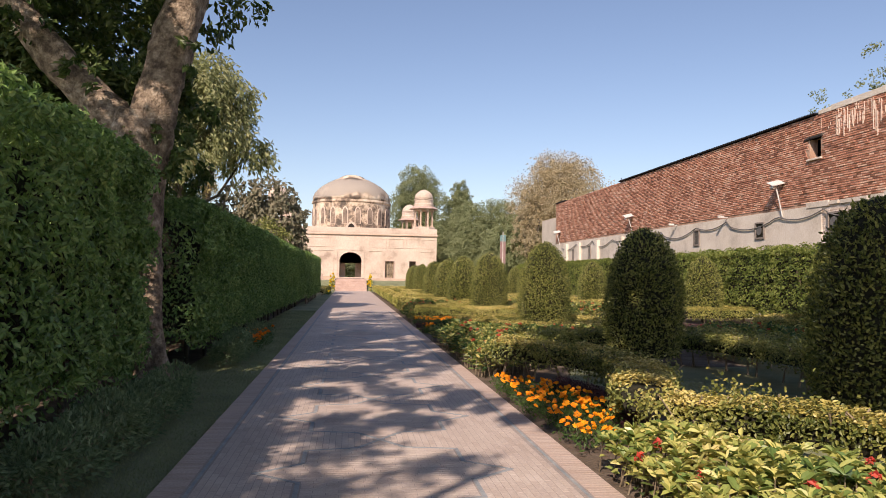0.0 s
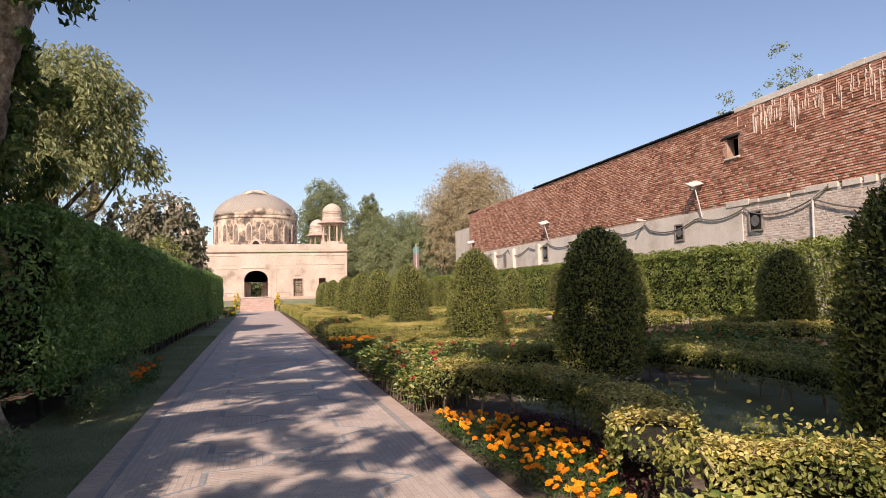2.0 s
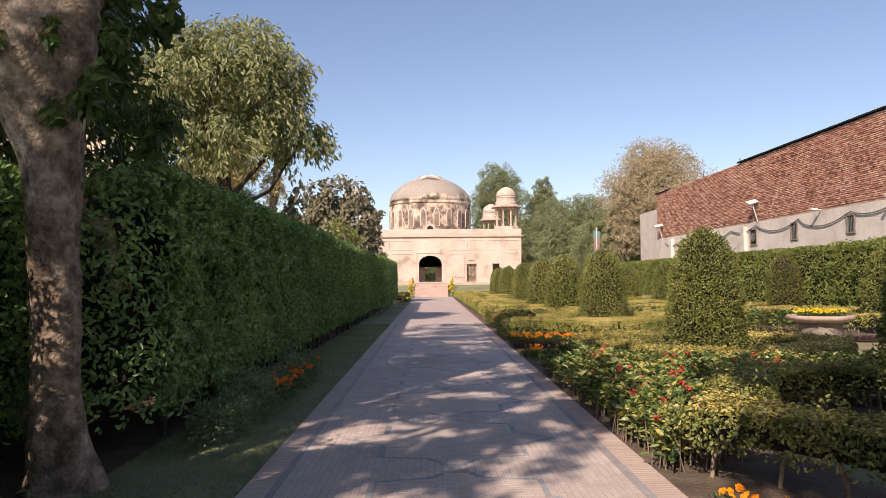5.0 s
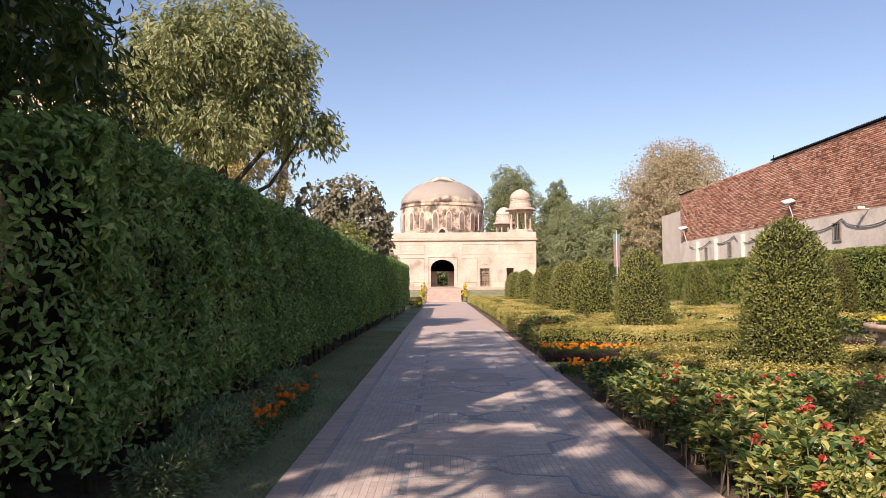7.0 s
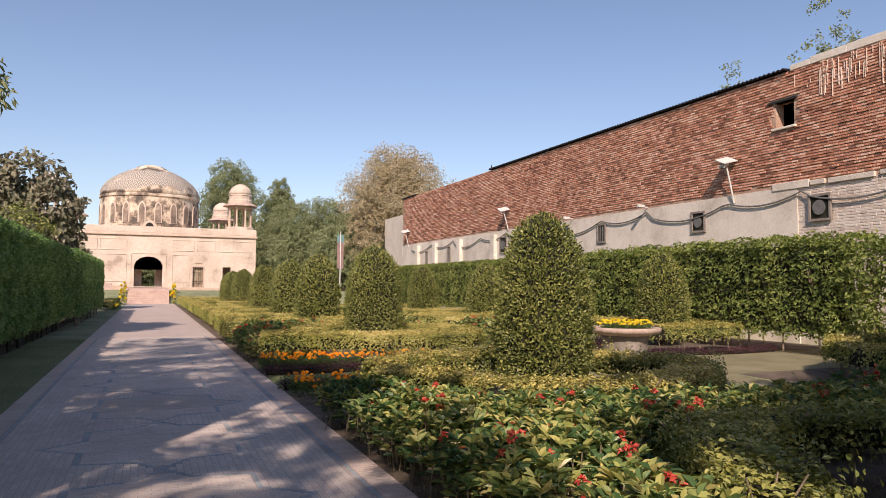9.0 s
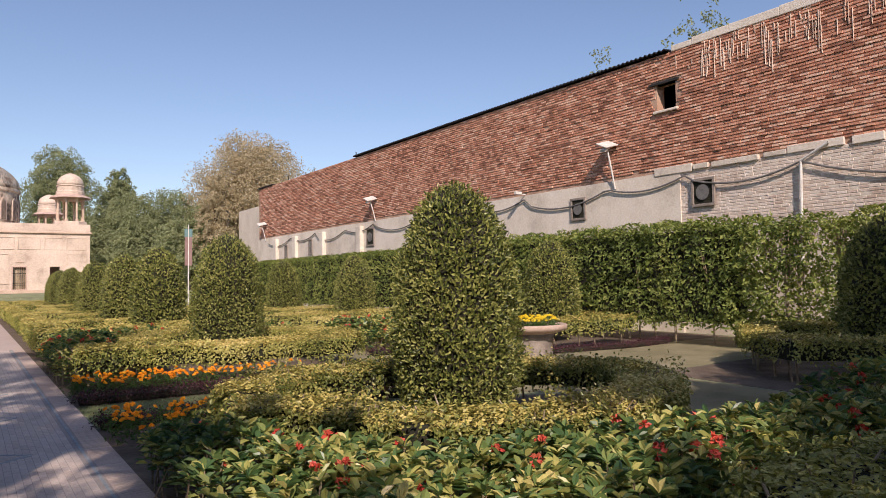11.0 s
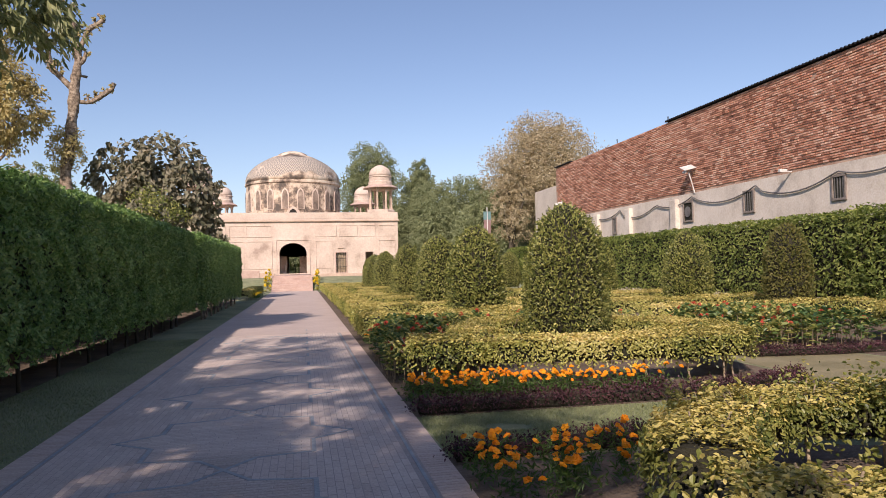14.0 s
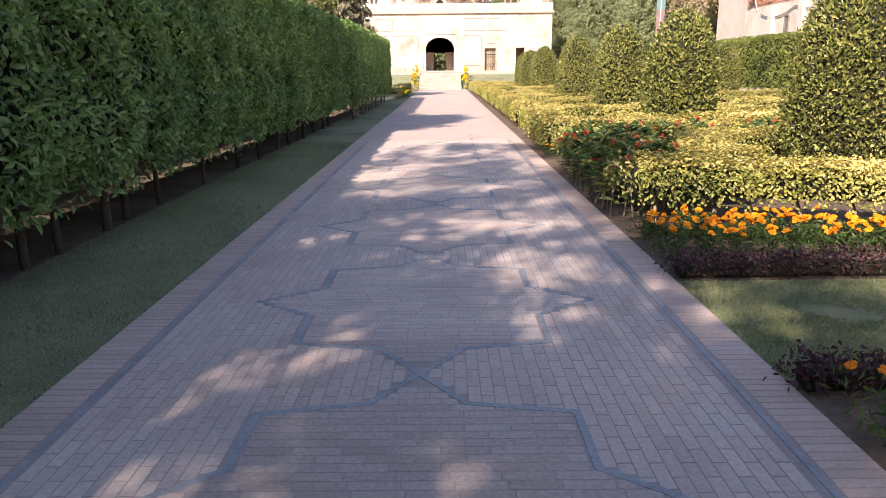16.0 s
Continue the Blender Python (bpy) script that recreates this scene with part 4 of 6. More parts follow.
    if pos:
        rv, rf = leaves(np.concatenate(pos), np.concatenate(nr), 0.045, 0.03, 0.5)
        tagged(mesh_of("bloom", rv, rf, M_RED, root, "small red flower heads"), kind="stuff")
    return root


shrub_bed([(1.86, 2.4), (4.0, 2.4), (4.3, 3.7), (3.2, 5.1), (2.3, 6.2), (1.86, 6.4)], 150, 0.47, 0.105, 0.055, 3.0, M_BED_PALE, "bed of broad yellow-green leaved shrubs with few red blooms")
shrub_bed([(1.86, 12.1), (2.7, 12.3), (2.9, 13.6), (3.3, 14.9), (5.0, 15.3), (6.8, 14.9), (7.2, 16.2), (5.2, 16.4), (3.3, 16.6), (2.75, 17.6), (2.5, 18.3), (1.86, 19.2)], 150, 0.54, 0.11, 0.052, 9.0)
shrub_bed([(1.86, 25.6), (2.9, 25.7), (2.9, 27.4), (3.2, 28.6), (4.5, 29.2), (4.4, 29.9), (1.86, 29.8)], 90, 0.62, 0.12, 0.055, 9.0, M_BED, "bed of green shrubs thick with red blooms")
shrub_bed([(7.6, 14.9), (10.5, 14.6), (10.4, 16.8), (7.8, 16.9)], 60, 0.6, 0.13, 0.06, 7.0, M_BED, "bed of green shrubs thick with red blooms")
shrub_bed([(8.3, 27.0), (11.2, 27.0), (11.0, 30.2), (8.3, 30.4)], 60, 0.6, 0.13, 0.065, 8.0, M_BED, "bed of green shrubs thick with red blooms")
shrub_bed([(4.8, 29.4), (7.6, 29.2), (7.6, 30.0), (4.8, 30.1)], 50, 0.66, 0.13, 0.065, 4.0)
shrub_bed([(9.4, 8.5), (11.0, 8.5), (11.2, 13.6), (9.4, 13.8)], 45, 0.62, 0.14, 0.07, 3.5)


def marigolds(pts, per_m2, tall=0.26, label="bed of orange marigolds in feathery green leaves", petals=M_MARI, size=0.025, at=0.0):
    root = empty("marigold_bed", (0, 0, at), label, "flower bed", "marigold beds")
    pts = [tuple(p) for p in pts]
    box_area = np.prod(np.max(pts, 0) - np.min(pts, 0))
    c = scatter(pts, int(per_m2 * box_area))
    h = tall * rng.uniform(0.75, 1.15, len(c))
    m = 14
    d = unit(rng.normal(size=(len(c), m, 3)) + (0, 0, 0.3))
    z = (h[:, None] * rng.uniform(0.15, 0.95, (len(c), m)))[..., None]
    p = np.concatenate([np.repeat(c[:, None], m, 1) + rng.normal(0, 0.05, (len(c), m, 2)), z], 2)
    v, f = leaves(p.reshape(-1, 3), d.reshape(-1, 3), 0.07, 0.018, 0.4)
    mesh_of("foliage", v, f, M_MARI_LEAF, root)
    # ruffled round flower heads
    balls = []
    na, ne = 14, 7
    for (x, y), hh in zip(c, h):
        if rng.random() < 0.75:
            s = size * rng.uniform(0.75, 1.3)
            tilt = rng.normal(0, 0.25, 2)
            vs = []
            for i in range(ne):
                e = -0.5 + 2.0 * i / (ne - 1)
                for j in range(na):
                    a = 2 * math.pi * (j + 0.5 * (i % 2)) / na
                    r = s * (1 + 0.2 * rng.normal() + 0.08 * (-1) ** (i + j))
                    u = np.array([math.cos(a) * math.cos(e), math.sin(a) * math.cos(e), 0.72 * math.sin(e)]) * r
                    u[2] += tilt[0] * u[0] + tilt[1] * u[1]
                    vs.append(u + (x, y, hh + 0.015))
            fs = [(i * na + j, i * na + (j + 1) % na, (i + 1) * na + (j + 1) % na, (i + 1) * na + j) for i in range(ne - 1) for j in range(na)]
            balls.append((np.array(vs), np.array(fs)))
    rv, rf = join(balls)
    tagged(mesh_of("bloom", rv, rf, petals, root, "round ruffled flower heads"), kind="stuff")
    return root


marigolds([(2.3, 6.9), (2.7, 8.0), (2.75, 9.3), (2.5, 10.3), (1.84, 11.1), (1.84, 6.9)], 90, 0.2)
marigolds([ (2.6, 20.25), (3.4, 20.9), (4.4, 21.15), (4.4, 21.45), (1.84, 21.35), (1.84, 20.0)], 62)
marigolds([ (3.2, 23.75), (5.2, 23.8), (5.2, 24.1), (3.0, 24.6), (1.84, 24.9), (1.84, 23.75)], 85)
marigolds([(1.92, 30.4), (2.2, 30.4), (2.2, 33.5), (1.92, 33.5)], 40)
marigolds([(-2.75, 15.0), (-2.2, 15.0), (-2.15, 18.2), (-2.7, 18.4)], 50, 0.34, "scattered orange-red blooms in dull green leaves under the hedge", M_ORANGE, 0.032)
marigolds([(-2.3, 57.5), (-1.95, 57.5), (-1.95, 66.0), (-2.3, 66.0)], 30, 0.3, "row of yellow flowers beside the walk", M_YELLOW, 0.04)


def edging(pts, width, tall, label="low dark purple-leaved edging along a bed"):
    root = empty("purple_edging", (0, 0, 0), label, "edging plant", "purple edgings")
    v, f = hedge_foliage(pts, width, 0.0, tall, 2600, 0.035, 0.02, 0.03, 0.45, 0.02)
    mesh_of("foliage", v, f, M_PURPLE, root)
    # dark block painted as the shade under the leaves
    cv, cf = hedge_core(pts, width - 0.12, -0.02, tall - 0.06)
    mesh_of("shaded_core", cv, cf, M_SHADED_INSIDE, root)
    return root


edging([(1.86, 23.52), (3.5, 23.55), (5.2, 23.6), (6.4, 23.9), (7.2, 24.3)], 0.24, 0.15)
edging([(2.0, 24.95), (3.6, 24.5), (5.2, 24.3)], 0.2, 0.12)
edging([(1.86, 21.6), (3.4, 21.7), (5.0, 21.6), (6.6, 21.1)], 0.24, 0.15)
edging([(2.7, 7.5), (2.95, 8.5), (2.95, 9.6), (2.75, 10.6)], 0.26, 0.2)
edging([(8.0, 26.6), (9.6, 26.4), (11.4, 26.5)], 0.24, 0.13)
edging([(11.0, 24.3), (13.5, 24.0), (15.0, 24.2)], 0.24, 0.13)

# low dark plants at the foot of the tall hedge
# unseen undergrowth added to block light, so the gap under the hedge stays dark
back = empty("ground_shrub", (0, 0, 0), "added dark undergrowth blocking light behind the tall hedge", "shrub", "shrubs under the hedge")
v, f = hedge_foliage([(-5.6, -4.0), (-5.6, 54.0)], 0.7, 0.0, 1.7, 90, 0.16, 0.07, 0.1, 0.4, 0.05)
mesh_of("foliage", v, f, M_FICUS, back)
# dark block here too, its colour standing for shade
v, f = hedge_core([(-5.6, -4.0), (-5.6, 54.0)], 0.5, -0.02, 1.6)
mesh_of("shaded_core", v, f, M_SHADED_INSIDE, back)
for ln, wdt in (([(-2.55, 5.6), (-2.5, 9.6)], 0.55), ([(-2.5, 13.4), (-2.55, 16.4)], 0.5), ([(-2.45, 17.0), (-2.45, 18.6)], 0.4)):
    r0 = empty("ground_shrub", (0, 0, 0), "low straggling grey-green shrub under the tall hedge", "shrub", "shrubs under the hedge")
    v, f = hedge_foliage(ln, wdt, 0.02, 0.46, 1700, 0.06, 0.024, 0.14, 0.3, 0.05)
    mesh_of("foliage", v, f, M_UNDER, r0)
    for x, y in along(ln, 0.4):
        mesh_of("stem", *stem_arrays(x, y, 0.35, 0.008, 3), M_STEM, r0)

# fountain basin with yellow flowers round it
fountain = empty("fountain", (9.1, 22.6, 0), "round pinkish stone basin on a stem", "fountain")
rim = lathe([(0.48, 0.62), (0.6, 0.66), (0.7, 0.69), (0.73, 0.73), (0.73, 0.78), (0.7, 0.8), (0.64, 0.78), (0.6, 0.71), (0.2, 0.7)], 60)
for v in rim.verts:
    r = math.hypot(v.co.x, v.co.y)
    if r > 0.65:
        k = 1 + 0.02 * math.cos(20 * math.atan2(v.co.y, v.co.x))
        v.co.x, v.co.y = v.co.x * k, v.co.y * k
part("basin", rim, M_TERRA, fountain, "fluted stone rim", True)
part("stem", lathe([(0.6, -0.03), (0.6, 0.08), (0.5, 0.12), (0.46, 0.3), (0.48, 0.55), (0.52, 0.64)], 24), M_VENT, fountain, "dark weathered pedestal", True)
marigolds([(9.1 + 0.56 * math.cos(i * 0.5236), 22.6 + 0.56 * math.sin(i * 0.5236)) for i in range(12)], 130, 0.2, "bright yellow flowers massed in the stone basin", M_YELLOW, 0.028, 0.7)


# ---- grass ----
def grass(name, regions, n, label):
    vs = []
    for (x0, x1, y0, y1), share in regions:
        k = int(n * share)
        p = np.stack([rng.uniform(x0, x1, k), y0 + (y1 - y0) * rng.random(k) ** 1.3], 1)
        thin = lumpy(np.concatenate([p, np.zeros((k, 1))], 1), 1.0, 2.5) > -0.8
        vs.append(p[thin])
    p = np.concatenate(vs)
    k = len(p)
    a = rng.uniform(0, 2 * np.pi, k)
    h = rng.uniform(0.012, 0.032, (k, 1))
    wd = 0.004
    side = np.stack([np.cos(a), np.sin(a), 0 * a], 1) * wd
    b = np.concatenate([p, np.full((k, 1), -0.03)], 1)
    tip = b + np.concatenate([rng.normal(0, 0.016, (k, 2)), h], 1)
    v = np.stack([b - side, b + side, tip], 1).reshape(-1, 3)
    ob = mesh_of(name, v, np.arange(3 * k).reshape(k, 3), M_GRASS_BLADE)
    return tagged(ob, label, "grass", kind="stuff")


grass("grass", [((-3.2, -1.82, 3.0, 34.0), 0.6), ((1.84, 6.8, 21.75, 23.4), 0.36), ((4.0, 6.3, 7.0, 12.0), 0.14)], 150000, "short mown grass beside the walk")

# ---- trees ----


def crown_points(blobs, n, hollow=0.55, tuft_n=70):
    """Points in the outer part of several overlapping ragged clumps, with outward ways."""
    vol = np.array([b[3] * b[4] * b[5] for b in blobs]) ** 0.75
    out_p, out_n = [], []
    for (x, y, z, a, b, c), share in zip(blobs, vol / vol.sum()):
        k = int(n * share)
        # the clump is made of smaller tufts on its surface
        t = max(5, int(k / tuft_n))
        d = unit(rng.normal(size=(t, 3)))
        tuft = d * (hollow + (1.05 - hollow) * rng.random((t, 1)) ** 0.6)
        i = rng.integers(0, t, k)
        r = (a * b * c) ** (1 / 3)
        q = tuft[i] * (a, b, c) + unit(rng.normal(size=(k, 3))) * (rng.random((k, 1)) ** 0.5) * 0.27 * r
        out_p.append(q + (x, y, z))
        out_n.append(unit(d[i] + 0.7 * rng.normal(size=(k, 3))))
    return np.concatenate(out_p), np.concatenate(out_n)


def tree(name, base, trunk, limbs, blobs, n, leaf, leafw, leaf_mat, bark, label, droop=0.2, lie=0.5, hollow=0.55, sides=12, tuft_n=70, rough=0.06, knots=0.0):
    """trunk: (x, y, z, radius) rows from the base; limbs: such rows for each limb; blobs: clumps of the crown, all relative to the base."""
    root = empty(name, base, label, "tree")
    v, f = gnarled([p[:3] for p in trunk], [p[3] for p in trunk], 20, knots) if knots else tube([p[:3] for p in trunk], [p[3] for p in trunk], sides, rough)
    mesh_of("trunk", v, f, bark, root, smooth=True)
    for lb in limbs:
        v, f = gnarled([p[:3] for p in lb], [p[3] for p in lb], 14, knots) if knots else tube([p[:3] for p in lb], [p[3] for p in lb], 8, rough + 0.02)
        mesh_of("limb", v, f, bark, root, smooth=True)
    if blobs:
        p, nn = crown_points(blobs, n, hollow, tuft_n)
        v, f = leaves(p, nn, leaf, leafw, lie, droop)
        mesh_of("crown", v, f, leaf_mat, root)
    return root


def reach(tip, frm, r0, r1):
    """A limb that bends from one place to another."""
    a, b = np.array(frm, float), np.array(tip, float)
    m = (a + b) / 2 + rng.normal(0, 0.08 * np.linalg.norm(b - a), 3)
    return [(*a, r0), (*m, (r0 + r1) / 2), (*b, r1)]


# the forked tree standing in the hedge
tree("tree", (-3.44, 11.95, 0),
     [(0.05, 0.0, -0.1, 0.36), (0.03, 0.0, 0.25, 0.25), (0.0, 0.0, 0.9, 0.2), (-0.03, 0.0, 1.9, 0.2), (-0.08, 0.0, 2.8, 0.24), (-0.18, 0.0, 3.35, 0.36), (-0.27, 0.0, 3.75, 0.48), (-0.28, 0.0, 4.15, 0.4)],
     [[(-0.25, 0, 3.5, 0.32), (-0.75, 0.05, 4.15, 0.31), (-1.42, 0.1, 4.85, 0.28), (-2.1, 0.2, 5.65, 0.26), (-3.0, 0.3, 6.6, 0.2)], [(-0.15, 0, 3.5, 0.34), (-0.02, 0.05, 4.3, 0.34), (0.2, 0.1, 5.3, 0.33), (0.46, 0.2, 6.4, 0.3), (0.85, 0.3, 8.0, 0.22)],
      [(-0.15, 0.1, 3.4, 0.16), (-0.3, 0.8, 4.6, 0.12), (-0.4, 1.6, 6.0, 0.08)], [(-0.1, -1.2, -0.1, 0.18), (-0.05, -1.15, 1.2, 0.14), (0.0, -1.1, 2.6, 0.1)]],
     [(-2.6, 1.2, 5.2, 1.5, 1.6, 1.3), (-0.8, 0.9, 5.5, 1.2, 0.7, 1.2), (-1.0, -0.25, 3.6, 0.4, 0.2, 0.45), (-0.6, 1.4, 4.5, 0.9, 1.2, 0.9), (0.35, 0.7, 4.2, 0.42, 0.8, 1.1), (-1.5, 1.6, 4.2, 1.3, 1.2, 1.1), (-0.15, -0.42, 3.85, 0.3, 0.16, 0.4), (-1.0, -0.3, 4.6, 0.45, 0.2, 0.35), (0.32, -0.2, 3.6, 0.25, 0.3, 0.7), (-1.9, -0.2, 5.4, 0.5, 0.3, 0.5), (0.45, -0.3, 5.0, 0.3, 0.2, 0.4), (1.0, 0.2, 8.0, 1.6, 1.9, 1.1), (-1.5, 0.3, 7.6, 2.0, 2.0, 1.2), (0.1, -0.1, 3.5, 0.35, 0.5, 0.45), (0.0, 2.6, 7.2, 1.3, 1.6, 1.0), (-1.2, -2.2, 10.6, 2.2, 2.4, 1.0), (-2.6, 1.5, 11.2, 2.2, 2.2, 1.0), (-0.6, 3.6, 10.4, 2.0, 2.2, 1.0), (-2.4, 5.6, 11.0, 1.8, 2.0, 0.9), (-3.2, 0.9, 6.8, 1.5, 1.2, 1.2), (-1.1, 1.0, 6.7, 1.3, 0.9, 1.1), (-2.0, 1.3, 4.6, 1.2, 1.0, 1.1)],
     31000, 0.17, 0.085, M_FICUS, M_BARK, "forked tree with pale flaking bark standing in the hedge", 0.4, 0.5, 0.4, 12, 60, 0.06, 0.13)
# dense dark trees behind the hedge
tree("tree", (-6.9, 17.0, 0), [(0, 0, -0.1, 0.24), (0.1, 0, 2, 0.18), (0, 0.2, 4, 0.13)], [reach((1.0, 1.0, 5.6), (0, 0.1, 3.2), 0.1, 0.04), reach((-1.2, -0.6, 5.6), (0, 0.1, 3.2), 0.1, 0.04)],
     [(0.3, 0.0, 4.6, 2.1, 2.4, 1.7), (1.5, -1.8, 5.4, 1.2, 1.3, 1.0), (-0.6, 1.4, 5.8, 1.8, 1.8, 1.3), (1.1, 0.2, 3.2, 1.3, 2.4, 0.8)], 15000, 0.2, 0.06, M_FICUS, M_BARK_DARK, "dense dark green tree with drooping leaves behind the hedge", 0.6)
tree("tree", (-6.4, 14.4, 0), [(0, 0, -0.1, 0.24), (0.1, 0, 2, 0.18), (0, 0.2, 4, 0.13)], [reach((1.0, 0.8, 6.2), (0, 0.1, 3.2), 0.1, 0.04), reach((-1.2, -0.6, 5.6), (0, 0.1, 3.2), 0.1, 0.04)],
     [(0.2, 0.0, 4.4, 1.7, 2.0, 1.6), (0.4, 0.2, 6.6, 1.7, 2.0, 1.5), (-1.2, 0.4, 5.4, 1.8, 1.8, 1.6), (-0.2, 0.6, 8.4, 1.8, 1.9, 1.3), (-2.4, 0.0, 7.0, 1.8, 1.9, 1.6)], 17000, 0.2, 0.11, M_FICUS, M_BARK_DARK, "dense dark green tree behind the hedge", 0.3, 0.5, 0.3)
# unseen trees added about the walk's beginning, their clumps placed to cast shade
tree("tree", (-5.5, -3.5, 0), [(0, 0, -0.1, 0.32), (0.1, 0, 2.5, 0.24), (0.3, 0.2, 5, 0.16)], [reach((2.4, 1.5, 7.0), (0.2, 0.1, 4.0), 0.13, 0.05), reach((-1.2, -2.0, 7.2), (0.2, 0.1, 4.0), 0.13, 0.05)],
     [(0.3, 0.8, 7.4, 1.4, 2.2, 0.9), (2.9, 2.8, 8.2, 0.9, 1.0, 0.6), (-2.4, -1.6, 8.0, 1.6, 1.8, 1.0), (1.6, 4.2, 7.2, 1.2, 1.5, 0.7)], 7500, 0.2, 0.1, M_FICUS, M_BARK, "unseen tree added for shade behind the start of the walk")
tree("tree", (-5.6, 4.6, 0), [(0, 0, -0.1, 0.26), (0.1, 0, 2.5, 0.2), (0.2, 0.2, 5, 0.14)], [reach((1.6, 1.2, 7.0), (0.1, 0.1, 4.0), 0.12, 0.05)],
     [(0.6, 0.8, 7.6, 1.5, 2.0, 0.9), (1.9, 1.6, 8.2, 1.3, 1.6, 0.8), (0.4, -2.4, 7.8, 1.4, 1.4, 0.8), (1.2, 4.2, 8.4, 1.8, 1.6, 0.7), (1.7, -0.4, 8.4, 1.2, 1.5, 0.7), (3.0, 3.4, 8.6, 1.0, 1.4, 0.6), (-0.6, 2.7, 8.3, 1.5, 1.5, 0.7), (-1.7, 0.9, 8.4, 1.4, 1.6, 0.8), (-1.7, 4.0, 8.4, 1.4, 1.6, 0.8)], 17500, 0.2, 0.1, M_FICUS, M_BARK, "unseen tree added for shade beside the start of the walk")
tree("tree", (3.5, -5.5, 0), [(0, 0, -0.1, 0.4), (0.1, 0, 3, 0.3), (0.0, 0.2, 6, 0.2)], [reach((-2.4, 6.5, 8.4), (0.1, 0.1, 4.5), 0.16, 0.05), reach((2.5, 6.0, 8.4), (0.1, 0.1, 4.5), 0.16, 0.05), reach((-1.0, 4.0, 8.6), (0.1, 0.1, 5.0), 0.14, 0.05)],
     [(-2.9, 7.3, 8.7, 1.25, 1.9, 0.9), (-2.6, 2.9, 8.7, 1.3, 1.9, 0.9), (-1.1, 5.1, 8.8, 1.6, 1.9, 1.0), (0.7, 7.6, 8.8, 1.9, 1.9, 1.0), (3.0, 9.0, 8.8, 2.0, 2.0, 1.0), (0.2, 2.0, 8.8, 1.7, 1.7, 1.0), (2.8, 5.8, 8.8, 2.0, 2.0, 1.0), (5.2, 7.6, 8.8, 1.6, 1.6, 0.9), (-4.7, 5.8, 8.6, 1.4, 2.2, 0.8), (-2.6, 9.8, 8.6, 1.0, 1.1, 0.7), (0.4, 10.8, 8.7, 1.6, 1.4, 0.8), (2.8, 11.4, 8.7, 1.6, 1.3, 0.8), (5.4, 10.4, 8.7, 1.6, 1.5, 0.8), (5.4, 15.0, 8.6, 1.4, 1.6, 0.7), (4.6, 4.2, 8.7, 1.6, 1.6, 0.8), (-0.2, 12.7, 8.7, 1.3, 1.2, 0.7), (-1.5, 11.8, 8.7, 1.2, 1.3, 0.7), (1.6, 13.2, 8.7, 1.5, 1.3, 0.8), (3.4, 13.6, 8.7, 1.4, 1.3, 0.7), (-4.3, 9.9, 8.7, 1.0, 1.0, 0.6), (-0.8, 10.4, 8.7, 1.3, 1.1, 0.7), (2.2, 12.4, 8.7, 1.3, 1.2, 0.7), (-2.1, 13.2, 8.7, 1.1, 1.2, 0.7), (-0.6, 14.2, 8.7, 1.2, 1.0, 0.7)], 90000, 0.22, 0.13, M_FICUS, M_BARK, "tall unseen tree added for shade over the walk's start", 0.2, 0.5, 0.1, 12, 30)
# long-leaved tree over the hedge
tree("tree", (-7.2, 29.4, 0), [(0, 0, -0.1, 0.26), (0.1, 0.1, 2.5, 0.2), (0.2, 0, 4.6, 0.16), (0.1, 0, 6.5, 0.1)],
     [reach((1.8, 0.6, 7.4), (0.2, 0, 4.4), 0.1, 0.04), reach((-1.6, -0.6, 7.6), (0.2, 0, 4.4), 0.1, 0.04), reach((2.4, 1.2, 6.6), (0.2, 0, 4.0), 0.09, 0.03), reach((0.2, -1.6, 8.2), (0.2, 0, 5.0), 0.09, 0.03)],
     [(-0.2, 0, 8.4, 2.5, 2.3, 1.7), (-2.0, -0.6, 7.2, 1.6, 1.6, 1.4), (1.3, 0.3, 7.6, 1.6, 1.6, 1.3), (2.3, 1.0, 6.6, 1.3, 1.3, 1.15), (0.2, -0.8, 6.2, 1.8, 1.4, 0.9), (-1.4, 0.3, 9.4, 1.4, 1.4, 0.9), (0.6, 0.4, 9.6, 1.6, 1.5, 1.0), (1.6, 0.8, 8.8, 1.3, 1.3, 1.0)],
     25000, 0.25, 0.085, M_MANGO, M_BARK_DARK, "grey-green tree with long drooping leaves behind the hedge", 0.6, 0.4, 0.35, 12, 32)
# lopped tree with bare stubs
stub_a = [(0.5, 0, 11.4, 0.24), (0.55, 0, 12.0, 0.3), (0.65, 0, 12.7, 0.24), (0.55, 0, 13.3, 0.31), (0.5, 0.1, 14.0, 0.2), (0.35, 0.1, 14.6, 0.27), (0.2, 0, 15.5, 0.1)]
stub_b = [(0.6, 0, 13.0, 0.17), (0.95, 0, 13.9, 0.15), (1.1, 0, 14.4, 0.22), (1.5, 0, 14.6, 0.14), (1.9, 0, 14.9, 0.19)]
stub_c = [(0.4, 0, 11.2, 0.22), (-0.3, 0, 11.9, 0.18), (-0.7, 0, 12.4, 0.25), (-0.8, 0, 13.1, 0.15), (-0.95, 0, 13.8, 0.21)]
stub_d = [(-0.6, 0, 12.3, 0.14), (-1.2, 0.2, 13.1, 0.16), (-1.4, 0.1, 13.9, 0.1), (-1.5, 0.1, 14.5, 0.16)]
stub_e = [(0.5, 0, 10.6, 0.17), (1.1, 0, 10.5, 0.13), (1.6, 0, 10.8, 0.2), (2.3, 0, 11.3, 0.15)]
stub_f = [(0.55, 0, 12.4, 0.14), (0.95, 0, 12.7, 0.16), (1.0, 0, 13.2, 0.1)]
